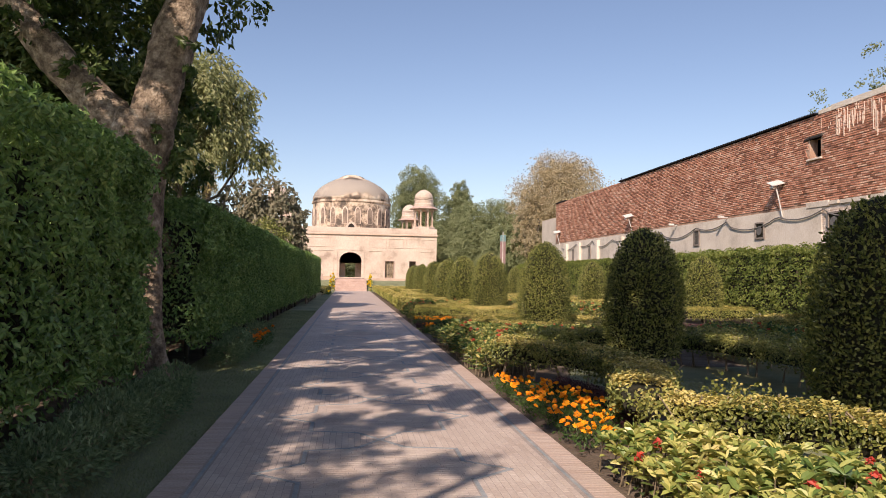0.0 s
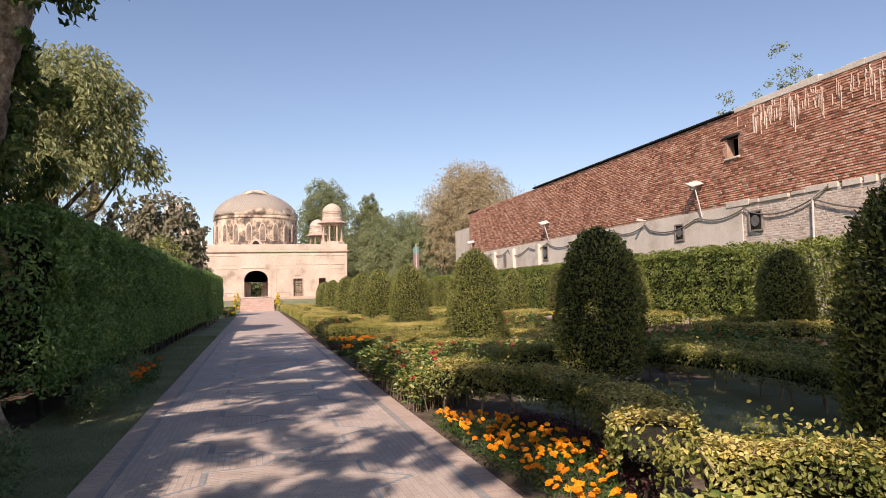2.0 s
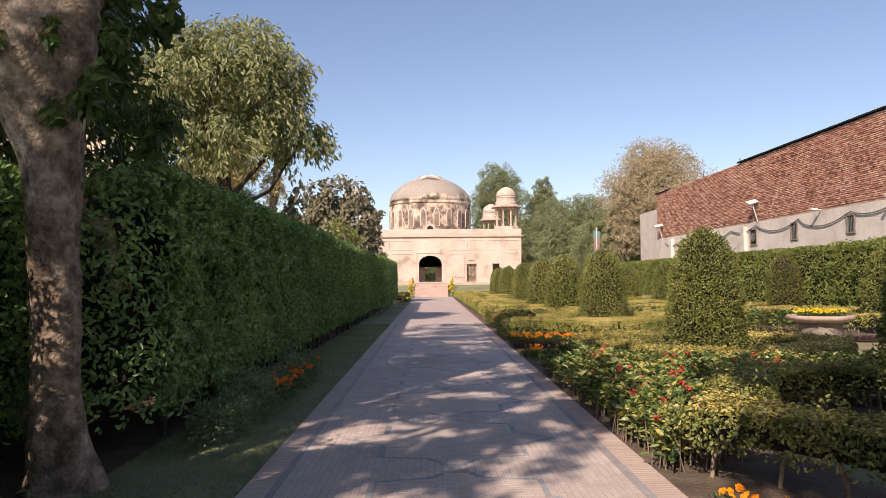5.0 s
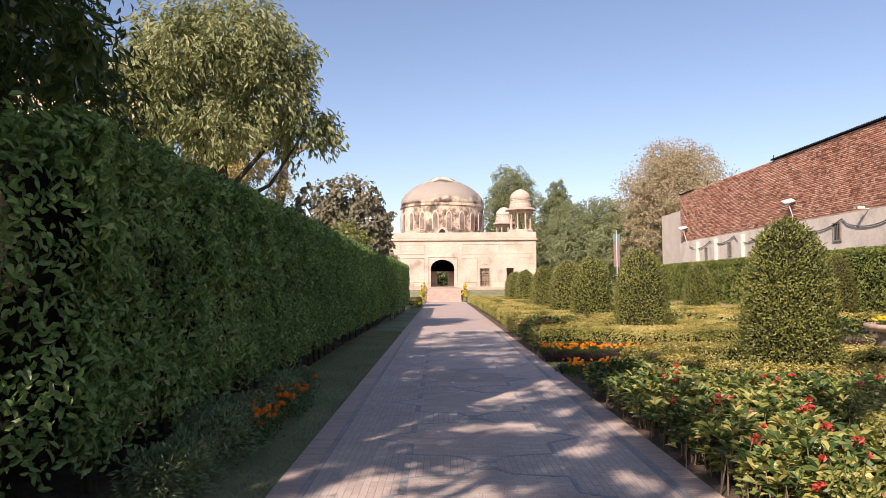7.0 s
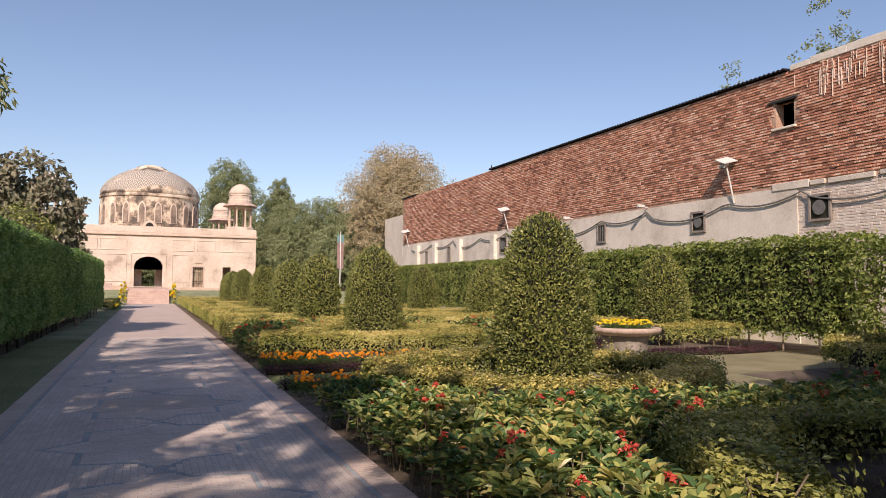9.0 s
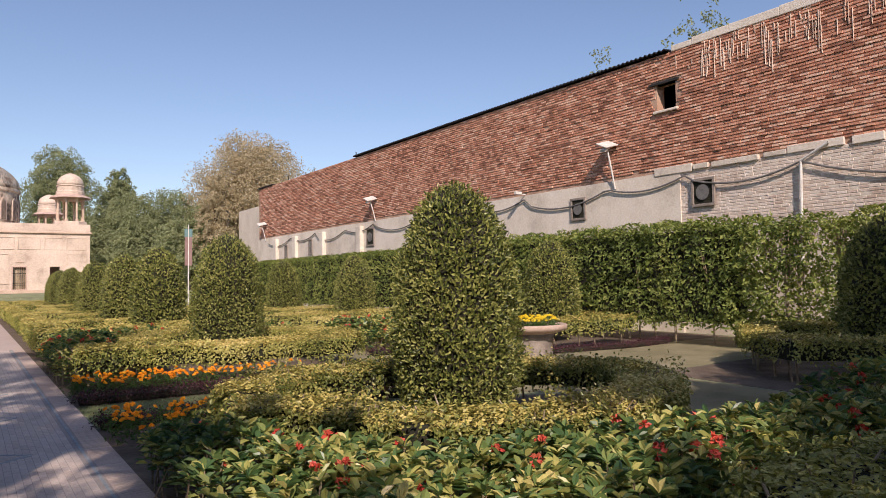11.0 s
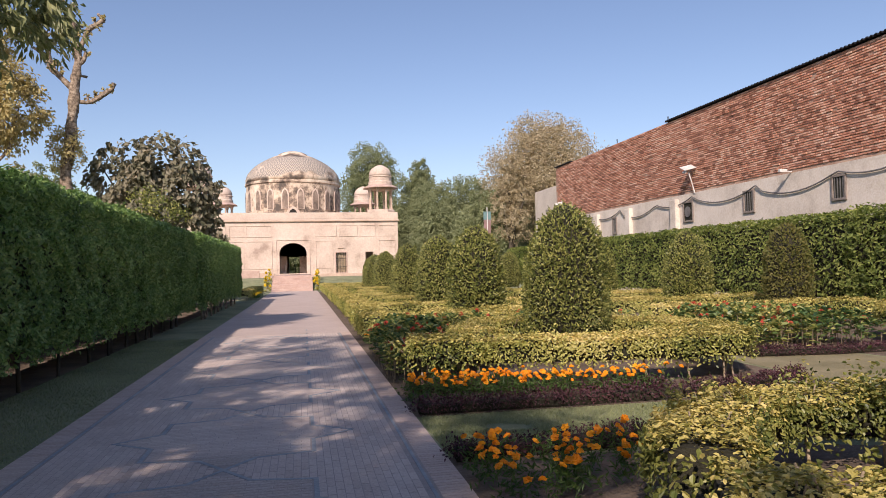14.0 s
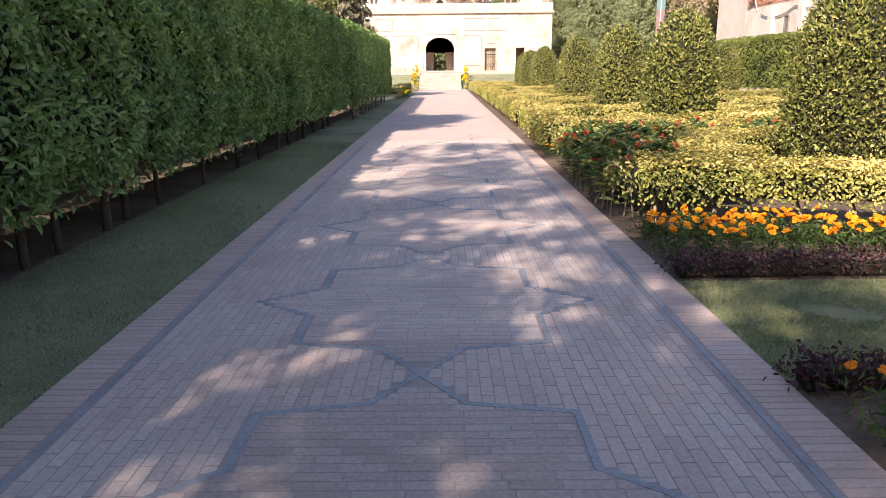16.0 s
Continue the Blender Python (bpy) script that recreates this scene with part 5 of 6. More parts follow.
def slim(row, k=0.7):
    return [(x, y, z, r * k) for x, y, z, r in row]


stubs = [slim(s) for s in (stub_a, stub_b, stub_c, stub_d, stub_e, stub_f)]
tufts = []
for s in (stub_a, stub_b, stub_c, stub_d, stub_e):
    for x, yy, z, r in s[1:]:
        for _ in range(2):
            dx, dy, dz = rng.normal(0, 0.3), rng.normal(0, 0.25), rng.uniform(0.05, 0.4)
            stubs.append([(x, yy, z, r * 0.4), (x + dx * 0.6, yy + dy * 0.6, z + dz * 0.5, 0.055), (x + dx, yy + dy, z + dz, 0.075)])
            if rng.random() < 0.4:
                tufts.append((x + dx, yy + dy, z + dz, 0.16, 0.16, 0.2))
tree("tree", (-11.2, 55.0, 0), [(0, 0, -0.1, 0.36), (0.2, 0, 4, 0.29), (0.0, 0, 7, 0.26), (0.25, 0, 8.6, 0.3), (0.3, 0, 9.6, 0.23), (0.45, 0, 10.7, 0.27), (0.5, 0, 12.0, 0.2)],
     stubs,
     [(0.2, 0, 15.3, 0.3, 0.25, 0.5), (1.8, 0, 14.9, 0.4, 0.25, 0.25), (-1.0, 0, 13.8, 0.3, 0.25, 0.45), (-1.5, 0, 14.3, 0.25, 0.25, 0.4), (2.2, 0, 11.3, 0.3, 0.2, 0.2), (1.0, 0, 13.2, 0.25, 0.2, 0.3), (0.0, 0, 8.2, 0.9, 0.9, 1.2)] + tufts, 2400, 0.2, 0.08, M_TAN, M_BARK, "lopped tree with pale bare stubs", 0.3, 0.5, 0.3, 12, 20, 0.14, 0.16)
tree("tree", (-14.6, 53.0, 0), [(0, 0, -0.1, 0.25), (0.1, 0, 4, 0.2), (0, 0, 8, 0.14), (0.3, 0, 12, 0.06)], [reach((2.0, 0, 10), (0, 0, 6), 0.1, 0.03), reach((-2.2, 0, 9), (0, 0, 6), 0.1, 0.03), reach((-2.6, 0.3, 12.5), (0, 0, 7), 0.08, 0.015)],
     [(0.2, 0, 11.2, 2.3, 2.0, 1.8), (-0.6, 0, 8.6, 2.6, 2.2, 1.5), (1.6, 0, 9.6, 1.6, 1.6, 1.6), (0.4, 0, 13.6, 1.6, 1.6, 1.2), (0.0, -0.4, 6.2, 2.0, 1.6, 1.4)], 16000, 0.26, 0.12, M_TAN, M_BARK, "thinning tree with dry yellow-brown leaves", 0.3, 0.5, 0.3, 12, 40)
tree("tree", (-7.5, 56.8, 0), [(0, 0, -0.1, 0.2), (0.1, 0.1, 2.5, 0.15), (0.2, 0, 5, 0.1)], [reach((2.4, 0, 7.6), (0.1, 0, 3), 0.09, 0.03), reach((-2.4, 0, 7.4), (0.1, 0, 3), 0.09, 0.03), reach((-0.6, 0, 9.0), (0.1, 0, 4), 0.08, 0.03), reach((-2.4, 0, 8.5), (-1.4, 0, 6.4), 0.05, 0.03)],
     [(0.6, 0, 7.6, 2.2, 1.8, 1.6), (2.1, 0, 6.0, 1.6, 1.5, 1.6), (-1.4, 0, 6.8, 1.7, 1.5, 1.6), (-0.2, -0.4, 5.0, 2.4, 1.6, 1.4), (-2.4, 0, 8.6, 0.5, 0.4, 0.4), (2.6, 0, 4.6, 1.1, 1.2, 1.0), (2.9, 0, 3.6, 1.0, 1.0, 0.9)], 5800, 0.36, 0.25, M_TEAK, M_BARK_DARK, "small tree with large dusty drooping leaves", 0.6, 0.45, 0.35, 12, 16)
# bushes behind the hedge
tree("shrub", (-5.9, 49.0, 0), [(0, 0, -0.1, 0.1), (0, 0, 2, 0.07), (0, 0, 3.5, 0.04)], [], [(0, 0, 3.6, 1.6, 1.6, 1.6), (-1.4, 1.0, 3.4, 1.4, 1.4, 1.2)], 3000, 0.16, 0.09, M_CONE, M_BARK_DARK, "leafy green shrub behind the hedge")
tree("shrub", (-9.5, 40.0, 0), [(0, 0, -0.1, 0.1), (0, 0, 2, 0.07), (0, 0, 3.0, 0.04)], [], [(0, 0, 3.2, 2.0, 2.0, 1.5), (2.2, 4, 3.2, 1.8, 2.0, 1.4), (-2.0, 2, 3.8, 2.0, 2.0, 1.6)], 5000, 0.2, 0.09, M_FICUS, M_BARK_DARK, "dark green shrub behind the hedge")


def palm(at):
    root = empty("fan_palm", (*at, 0), "fan palm with stiff dark green fronds behind the hedge", "palm")
    v, f = tube([(0, 0, -0.1), (0.05, 0, 2), (0, 0, 4.6)], [0.2, 0.16, 0.15], 10, 0.06)
    mesh_of("trunk", v, f, M_BARK_DARK, root, smooth=True)
    for i in range(20):
        a = i * 2.4
        el = 0.15 + 0.9 * ((i * 7) % 20) / 20
        d = np.array([math.cos(a) * math.cos(el), math.sin(a) * math.cos(el), math.sin(el)])
        o = np.array([0, 0, 4.6]) + d * 0.8
        side = unit(np.cross(d, (0, 0, 1.0)))
        tv, tf = tube([(0, 0, 4.5), o], [0.02, 0.012], 5)
        pieces = [(tv, tf)]
        for k in range(22):
            th = -1.35 + 2.7 * k / 21
            w = unit(d * math.cos(th) + side * math.sin(th) + np.array([0, 0, -0.15]))
            s2 = unit(np.cross(w, np.cross(side, d)))
            tip = o + w * 0.85 + np.array([0, 0, -0.12 * abs(th)])
            m = o + w * 0.45
            pieces.append((np.array([o, m + s2 * 0.022, tip, m - s2 * 0.022]), np.array([[0, 1, 2, 3]])))
        v, f = join(pieces)
        mesh_of("frond", v, f, M_PALM, root)
    return root


palm((-8.6, 35.5))
palm((-10.2, 38.5))

# ---- far trees ----


def far_tree(x, y, top, r, mat, label, n=5000, leaf=0.45, low=0.35, bare=0.0):
    z0 = ground_z(y) - 0.05
    h = top - z0
    blobs = []
    for i in range(9):
        a = i * 2.4
        u = (i % 3) / 2
        zz = h * (low + (0.86 - low) * (i + 0.5) / 9)
        rr = r * (0.55 if i < 7 else 0.4)
        off = r * 0.5 * (1 - 0.5 * zz / h) * (0.6 + 0.5 * u)
        blobs.append((math.cos(a) * off, math.sin(a) * off, zz, rr, rr, rr * 0.75))
    blobs.append((0, 0, h * 0.9, r * 0.45, r * 0.45, h * 0.1))
    limbs = [reach((b[0] * 0.9, b[1] * 0.9, b[2]), (0, 0, h * 0.25), 0.16, 0.04) for b in blobs[::2]]
    return tree("tree", (x, y, z0), [(0, 0, -0.1, 0.4), (0.1, 0, h * 0.3, 0.28), (0, 0.1, h * 0.7, 0.12)], limbs, blobs, int(n * 4.5), leaf * 0.6, leaf * 0.36, mat, M_BARK_DARK, label, 0.2, 0.5, 0.25, 8, 30)


# the far green crowns carry distance haze in their leaf colour
GREEN = "green tree in full leaf beyond the garden, paled for haze"
far_tree(11.0, 125, 21.2, 6.5, M_FARGREEN_HAZED, GREEN, 9000, 0.5)
far_tree(19.0, 126, 19.0, 3.6, M_FARGREEN_HAZED, GREEN, 5000, 0.5, 0.5)
for x, y, top, r in ((14.0, 106, 11.0, 4.6), (17.0, 104, 12.8, 5.6), (21.0, 102, 13.4, 5.4), (15.4, 92, 8.8, 4.0), (25.0, 98, 12.6, 5.4), (19.4, 86, 9.6, 4.4), (29.0, 100, 11, 5.5), (36, 98, 11, 6)):
    far_tree(x, y, top, r, M_FARGREEN_HAZED, "drooping green tree beyond the garden, paled for haze", 5500, 0.42, 0.2)
far_tree(25.2, 86, 17.4, 7.6, M_FARTAN, "tall tree with dry pale brown leaves beyond the wall", 12000, 0.4, 0.4, 0.15)
far_tree(20.6, 82, 12.6, 2.6, M_FARTAN, "thin dry tree beyond the wall", 2200, 0.35, 0.3, 0.2)
for x, y, top in ((24.5, 34.8, 12.0), (22.6, 28.2, 12.4), (23.5, 22.5, 12.8)):
    far_tree(x, y, top, 2.0, M_FARGREEN_HAZED, "thin leafy treetop showing over the wall", 600, 0.22, 0.6, 0.2)
for i, (x, y) in enumerate(((-22, 110), (-34, 120), (-48, 105), (60, 130), (90, 140), (48, 120), (-16, 128), (-70, 130))):
    far_tree(x, y, 12 + (i * 5) % 6, 6, M_FARGREEN_HAZED, GREEN, 2500, 0.7)

far_tree(-0.3, 124, 8.5, 4.5, M_FARGREEN_HAZED, "green tree seen through the tomb's doorway", 3500, 0.5, 0.1)

# ---- boundary wall ----
WX = 18.14
wall = empty("wall_east", (0, 0, 0), "high old red brick wall over a grey plastered base", "wall", kind="structure")
HOLE = (26.1, 26.8, 6.72, 7.5)


def wall_piece(y0, y1, z0, z1, mat, name, x0=WX, x1=WX + 0.36):
    return box(name, x0, x1, y0, y1, z0, z1, mat, wall, bevel=0)


TOPZ = 8.42
wall_piece(2.0, HOLE[0], 4.75, 8.42, M_JOINT, "wall_body")
wall_piece(HOLE[1], 62.6, 4.75, TOPZ, M_JOINT, "wall_body")
wall_piece(HOLE[0], HOLE[1], 4.75, HOLE[2], M_JOINT, "wall_body")
wall_piece(HOLE[0], HOLE[1], HOLE[3], TOPZ, M_JOINT, "wall_body")
wall_piece(2.0, 62.6, -0.1, 4.75, M_PLASTER, "wall_base", WX - 0.02)
# the room behind the opening, its shade painted as near-black walls
for nm, b in (("room_side", (WX + 0.36, WX + 3, HOLE[0] - 1.5, HOLE[0] - 1.4, 6, 8.4)), ("room_side", (WX + 0.36, WX + 3, HOLE[1] + 1.4, HOLE[1] + 1.5, 6, 8.4)), ("room_back", (WX + 3, WX + 3.1, HOLE[0] - 1.5, HOLE[1] + 1.5, 6, 8.4)), ("room_roof", (WX + 0.36, WX + 3.1, HOLE[0] - 1.5, HOLE[1] + 1.5, 8.3, 8.4)), ("room_floor", (WX + 0.36, WX + 3.1, HOLE[0] - 1.5, HOLE[1] + 1.5, 6, 6.1))):
    box(nm, *b, M_VOID, wall, bevel=0)
# plaster coats on the base: smooth cement, then limewashed brick nearer the start
wall_piece(26.0, 62.6, -0.1, 4.78, M_PLASTER, "plaster_coat", WX - 0.06, WX - 0.02)
part("sill", box_bm(bmesh.new(), WX - 0.1, WX + 0.2, HOLE[0] - 0.1, HOLE[1] + 0.1, HOLE[2] - 0.1, HOLE[2] - 0.02, 0.02), M_PLASTER, wall)
part("lintel", box_bm(bmesh.new(), WX - 0.08, WX + 0.2, HOLE[0] - 0.15, HOLE[1] + 0.25, HOLE[3], HOLE[3] + 0.07, 0.01), M_IRON, wall)
# ragged cement ledge above the base
bm = bmesh.new()
yy = 3.0
wr = random.Random(11)
while yy < 26.0:
    ln = wr.uniform(0.5, 1.6)
    box_bm(bm, WX - 0.07 - wr.uniform(0, 0.03), WX + 0.02, yy, yy + ln - wr.uniform(0.0, 0.2), 4.72 + wr.uniform(-0.04, 0.03), 4.9 + wr.uniform(-0.05, 0.06), 0.015)
    yy += ln
part("cement_ledge", bm, M_PLASTER, wall)
bm = bmesh.new()
yy = 14.0
while yy < 26.1:
    ln = wr.uniform(0.6, 1.5)
    box_bm(bm, WX - 0.05, WX + 0.4, yy, min(26.2, yy + ln), 8.40, 8.62 + wr.uniform(-0.05, 0.05), 0.02)
    yy += ln
part("coping", bm, M_PLASTER, wall, "broken cement coping with runs of whitewash")
# lime runs under the coping
rows = []
for i in range(140):
    yy = wr.choice((15.2, 16.2, 17.4, 18.6, 19.8, 21.2, 22.4, 23.4, 24.6, 25.4)) + wr.gauss(0, 0.45)
    ln = wr.uniform(0.1, 1.0) * (0.4 + 0.6 * abs(math.sin(yy * 1.7)))
    wd = wr.uniform(0.003, 0.008)
    z1 = 8.4 - wr.uniform(0, 0.6)
    x = WX - 0.052 - wr.uniform(0, 0.008)
    rows.append([(x + 0.05, yy, z1 - ln), (x + 0.05, yy + wd, z1 - ln), (x + 0.05, yy + wd, z1), (x + 0.05, yy, z1), (x, yy + wd * 0.3, z1 - ln), (x, yy + wd * 0.7, z1 - ln), (x, yy + wd, z1), (x, yy, z1)])
bricks_mesh("lime_run", rows, M_PLASTER_B, wall, "thin dribbles of whitewash")
# corrugated roofing edge
sv, sf = [], []
k = 0
yy = 26.3
i = 0
while yy < 47.2:
    z = 8.47 + 0.035 * (1 if i % 2 else -1)
    sv += [(WX - 0.14, yy, z), (WX + 0.6, yy, z + 0.05), (WX - 0.14, yy, z + 0.03), (WX + 0.6, yy, z + 0.08)]
    if i:
        o = 4 * i
        sf += [(o - 4, o, o + 1, o - 3), (o - 2, o - 1, o + 3, o + 2), (o - 4, o - 2, o + 2, o)]
    yy += 0.09
    i += 1
mesh_of("roofing_sheet", sv, sf, M_SHEET, wall, "black corrugated sheet edge")
box("roofing_sheet", WX - 0.12, WX + 0.5, 59.6, 62.7, TOPZ + 0.02, TOPZ + 0.08, M_SHEET, wall, "dark sheet at the wall's end")
for yy, hh in ((47.3, 0.35), (53.0, 0.3), (57.2, 0.35)):
    box("rebar_stub", WX + 0.1, WX + 0.14, yy, yy + 0.04, TOPZ, TOPZ + hh, M_IRON, wall, bevel=0)
# whitewashed stub beyond the brick wall
box("end_pier", WX + 0.05, WX + 0.5, 62.62, 67.4, -0.1, 7.25, M_WHITEPL, wall, "whitewashed wall end", 0.03)
# buttress piers and small niches in the base
for yy in (46.2, 51.0, 55.2, 58.6):
    box("pier", WX - 0.28, WX - 0.05, yy, yy + 0.55, -0.1, 4.6, M_PLASTER, wall, "", 0.05)


def framed_opening(yc, zc, wd, ht, arched=False):
    root = empty("wall_vent", (WX - 0.06, yc, zc), "small blocked opening with a dark grille in the wall base", "vent", "vents of the wall")
    bm = bmesh.new()
    for a in ((-0.06, 0.0, -wd / 2 - 0.08, -wd / 2, -ht / 2, ht / 2), (-0.06, 0.0, wd / 2, wd / 2 + 0.08, -ht / 2, ht / 2), (-0.06, 0.0, -wd / 2 - 0.08, wd / 2 + 0.08, ht / 2, ht / 2 + 0.08), (-0.06, 0.0, -wd / 2 - 0.08, wd / 2 + 0.08, -ht / 2 - 0.08, -ht / 2)):
        box_bm(bm, *a, 0.012)
    part("frame", bm, M_VENT, root, "rough grey-brown frame")
    # flat near-black plate; the opening's shade is in its colour
    part("back", box_bm(bmesh.new(), -0.02, 0.0, -wd / 2, wd / 2, -ht / 2, ht / 2), M_SHADED_INSIDE, root)
    if arched:
        bm = bmesh.new()
        bmesh.ops.create_cone(bm, cap_ends=True, segments=20, radius1=wd * 0.36, radius2=wd * 0.3, depth=0.05, matrix=Matrix.Translation((-0.04, 0, 0)) @ Matrix.Rotation(radians(90), 4, 'Y'))
        part("boss", bm, M_CABLE, root, "round grey boss")
    else:
        for j in range(4):
            o = -wd / 2 + wd * (j + 0.5) / 4
            part("bar", box_bm(bmesh.new(), -0.035, -0.018, o - 0.02, o + 0.02, -ht / 2, ht / 2), M_CABLE, root)
    return root


framed_opening(25.2, 4.03, 0.62, 0.66, True)
framed_opening(30.2, 4.0, 0.56, 0.62, True)
framed_opening(36.1, 3.98, 0.5, 0.7)
framed_opening(40.9, 3.98, 0.55, 0.75)
framed_opening(45.4, 3.95, 0.7, 0.8, True)
framed_opening(53.2, 3.8, 0.4, 0.8)
framed_opening(57.2, 3.7, 0.35, 0.7)
framed_opening(19.3, 4.0, 0.6, 0.66, True)


def solar_lamp(yc, z0, ztop, out=0.3):
    root = empty("solar_lamp", (WX - 0.06, yc, z0), "solar floodlight on a white bracket pole on the wall", "lamp", "solar lamps on the wall")
    h = ztop - z0
    v, f = tube([(-0.03, 0, 0), (-0.5 * out, 0.03, h * 0.45), (-out, 0.06, h - 0.12)], [0.03, 0.03, 0.03], 8)
    mesh_of("pole", v, f, M_POLE, root, smooth=True)
    g = part("panel", box_bm(bmesh.new(), -0.3, 0.3, -0.22, 0.22, -0.015, 0.015, 0.005), M_POLE, root, "pale solar panel")
    g.location = (-out, 0.05, h)
    g.rotation_euler = (0.45, -0.25, 0)
    g2 = part("lamp_head", box_bm(bmesh.new(), -0.14, 0.14, -0.1, 0.1, -0.04, 0.04, 0.01), M_POLE, root, "grey lamp head")
    g2.location = (-out - 0.1, 0.05, h - 0.16)
    g2.rotation_euler = (0.2, -0.6, 0)
    return root


solar_lamp(28.5, 4.5, 5.95)
solar_lamp(44.8, 4.75, 5.9)
solar_lamp(61.0, 4.6, 5.8)
for yy in (33.0, 38.4):
    cam_root = empty("wall_spotlight", (WX - 0.06, yy, 4.82), "small white spotlight on a bracket", "lamp", "spotlights on the wall")
    part("bracket", box_bm(bmesh.new(), -0.3, 0, -0.02, 0.02, -0.02, 0.02, 0.004), M_POLE, cam_root)
    hd = part("head", box_bm(bmesh.new(), -0.5, -0.2, -0.06, 0.06, -0.02, 0.09, 0.015), M_POLE, cam_root)

# cable looping along the wall
cable_pts = []
sup = [16.0, 22.3, 25.8, 29.0, 33.0, 36.4, 40.4, 45.0, 48.6, 52.4, 56.4, 60.8]
for a, b in zip(sup, sup[1:]):
    sag = 0.16 + 0.012 * (b - a) ** 2
    for j in range(10):
        t = j / 10
        cable_pts.append((WX - 0.12, a + (b - a) * t, 4.52 - 4 * sag * t * (1 - t) + 0.1 * math.sin(a)))
cable = mesh_of("cable", *tube(cable_pts, [0.028] * len(cable_pts), 6), M_CABLE)
tagged(cable, "grey cable sagging along the wall base", "cable")
pipe = mesh_of("pipe", *tube([(WX - 0.12, 22.35, 2.0), (WX - 0.12, 22.3, 4.5), (WX - 0.12, 21.6, 4.85)], [0.04] * 3, 8), M_POLE)
tagged(pipe, "thin pale pipe down the wall", "pipe")

# banner pole by the far hedge
banner = empty("banner_pole", (14.0, 66.0, 0), "faded red banner with a teal head on a thin pole", "banner")
v, f = tube([(0, 0, -0.1), (0, 0, 6.0)], [0.05, 0.04], 8)
mesh_of("pole", v, f, M_POLE, banner, smooth=True)
box("cloth", -0.26, 0.26, -0.02, 0.02, 3.0, 5.1, M_BANNER, banner, "faded red cloth")
box("cloth_head", -0.28, 0.28, -0.03, 0.03, 5.1, 5.7, M_TEAL, banner, "teal head of the banner")

# ---- tomb ----
FY, BY = 90.84, 114.0
BXL, BXR = -11.3, 10.7
GX = -0.3
TZ = 1.05
tomb = empty("tomb", (0, 0, 0), "old domed tomb of pale pink weathered plaster", "building")


def cusped(cx, half, z0, zs, zt, lobes=4):
    """The outline of a cusped arch opening, from its left foot to its right foot."""
    pts = [(cx - half, z0), (cx - half, zs)]
    n = lobes * 2
    base = []
    for i in range(n + 1):
        t = i / n
        a = math.pi * (1 - t)
        base.append((cx + half * math.cos(a), zs + (zt - zs) * math.sin(a) ** 0.8))
    for (xa, za), (xb, zb) in zip(base, base[1:]):
        mx, mz = (xa + xb) / 2, (za + zb) / 2
        ox, oz = mx - cx, mz - zs + 0.2
        ln = math.hypot(ox, oz)
        pts.append((mx + 0.09 * ox / ln, mz + 0.09 * oz / ln))
        pts.append((xb, zb))
    pts.append((cx + half, z0))
    return pts


def front_wall():
    """The front, with the gate's arch, a barred window and a doorway cut through it."""
    y0, y1 = FY, FY + 0.9
    ztop = 6.75
    gl, gr = GX - 1.38, GX + 1.38
    wl_, wr_, wz0, wz1 = 4.1, 5.22, 1.35, 3.55
    dl, dr, dz1 = 7.2, 8.05, 3.55
    for a, b, z0, z1 in ((BXL, gl, TZ - 0.3, ztop), (gr, wl_, TZ - 0.3, ztop), (wl_, wr_, TZ - 0.3, wz0), (wl_, wr_, wz1, ztop), (wr_, dl, TZ - 0.3, ztop), (dl, dr, dz1, ztop), (dr, BXR, TZ - 0.3, ztop)):
        box("front_wall", a, b, y0, y1, z0, z1, M_BUFF, tomb, bevel=0)
    bm = bmesh.new()
    arch = cusped(GX, 1.38, 3.2, 3.25, 4.5)
    poly_prism(bm, [(gl, ztop)] + [(x, max(z, 3.2)) for x, z in arch] + [(gr, ztop)], y0, y1)
    return part("gate_arch", bm, M_BUFF, tomb, "cusped arch over the gate")


front_wall()
for nm, b in (("side_wall", (BXL, BXL + 0.9, FY + 0.9, BY, TZ - 0.3, 6.75)), ("side_wall", (BXR - 0.9, BXR, FY + 0.9, BY, TZ - 0.3, 6.75)), ("back_wall", (BXL + 0.9, GX - 0.8, BY - 0.9, BY, TZ - 0.3, 6.75)), ("back_wall", (GX + 0.8, BXR - 0.9, BY - 0.9, BY, TZ - 0.3, 6.75)), ("back_wall", (GX - 0.8, GX + 0.8, BY - 0.9, BY, 3.6, 6.75)),
              ("inner_wall", (BXL + 0.9, GX - 0.65, 93.4, 93.9, TZ - 0.3, 6.6)), ("inner_wall", (GX + 0.65, BXR - 0.9, 93.4, 93.9, TZ - 0.3, 6.6)), ("inner_wall", (GX - 0.65, GX + 0.65, 93.4, 93.9, 3.3, 6.6)), ("floor_slab", (BXL + 0.2, BXR - 0.2, FY + 0.1, BY - 0.1, 0.9, 1.25)), ("roof_slab", (BXL + 0.05, BXR - 0.05, FY + 0.05, BY - 0.05, 6.76, 7.0))):
    box(nm, *b, M_BUFF, tomb, bevel=0)
box("cornice", BXL - 0.16, BXR + 0.16, FY - 0.2, FY + 0.3, 6.78, 6.92, M_SANDSTONE, tomb, "projecting string course", 0.03)
box("cornice", BXL - 0.1, BXR + 0.1, FY - 0.1, FY + 0.3, 6.925, 7.0, M_BUFF, tomb, "", 0.02)
box("parapet", BXL - 0.02, BXR + 0.02, FY - 0.03, FY + 0.4, 7.005, 7.74, M_BUFF, tomb, "", 0.02)
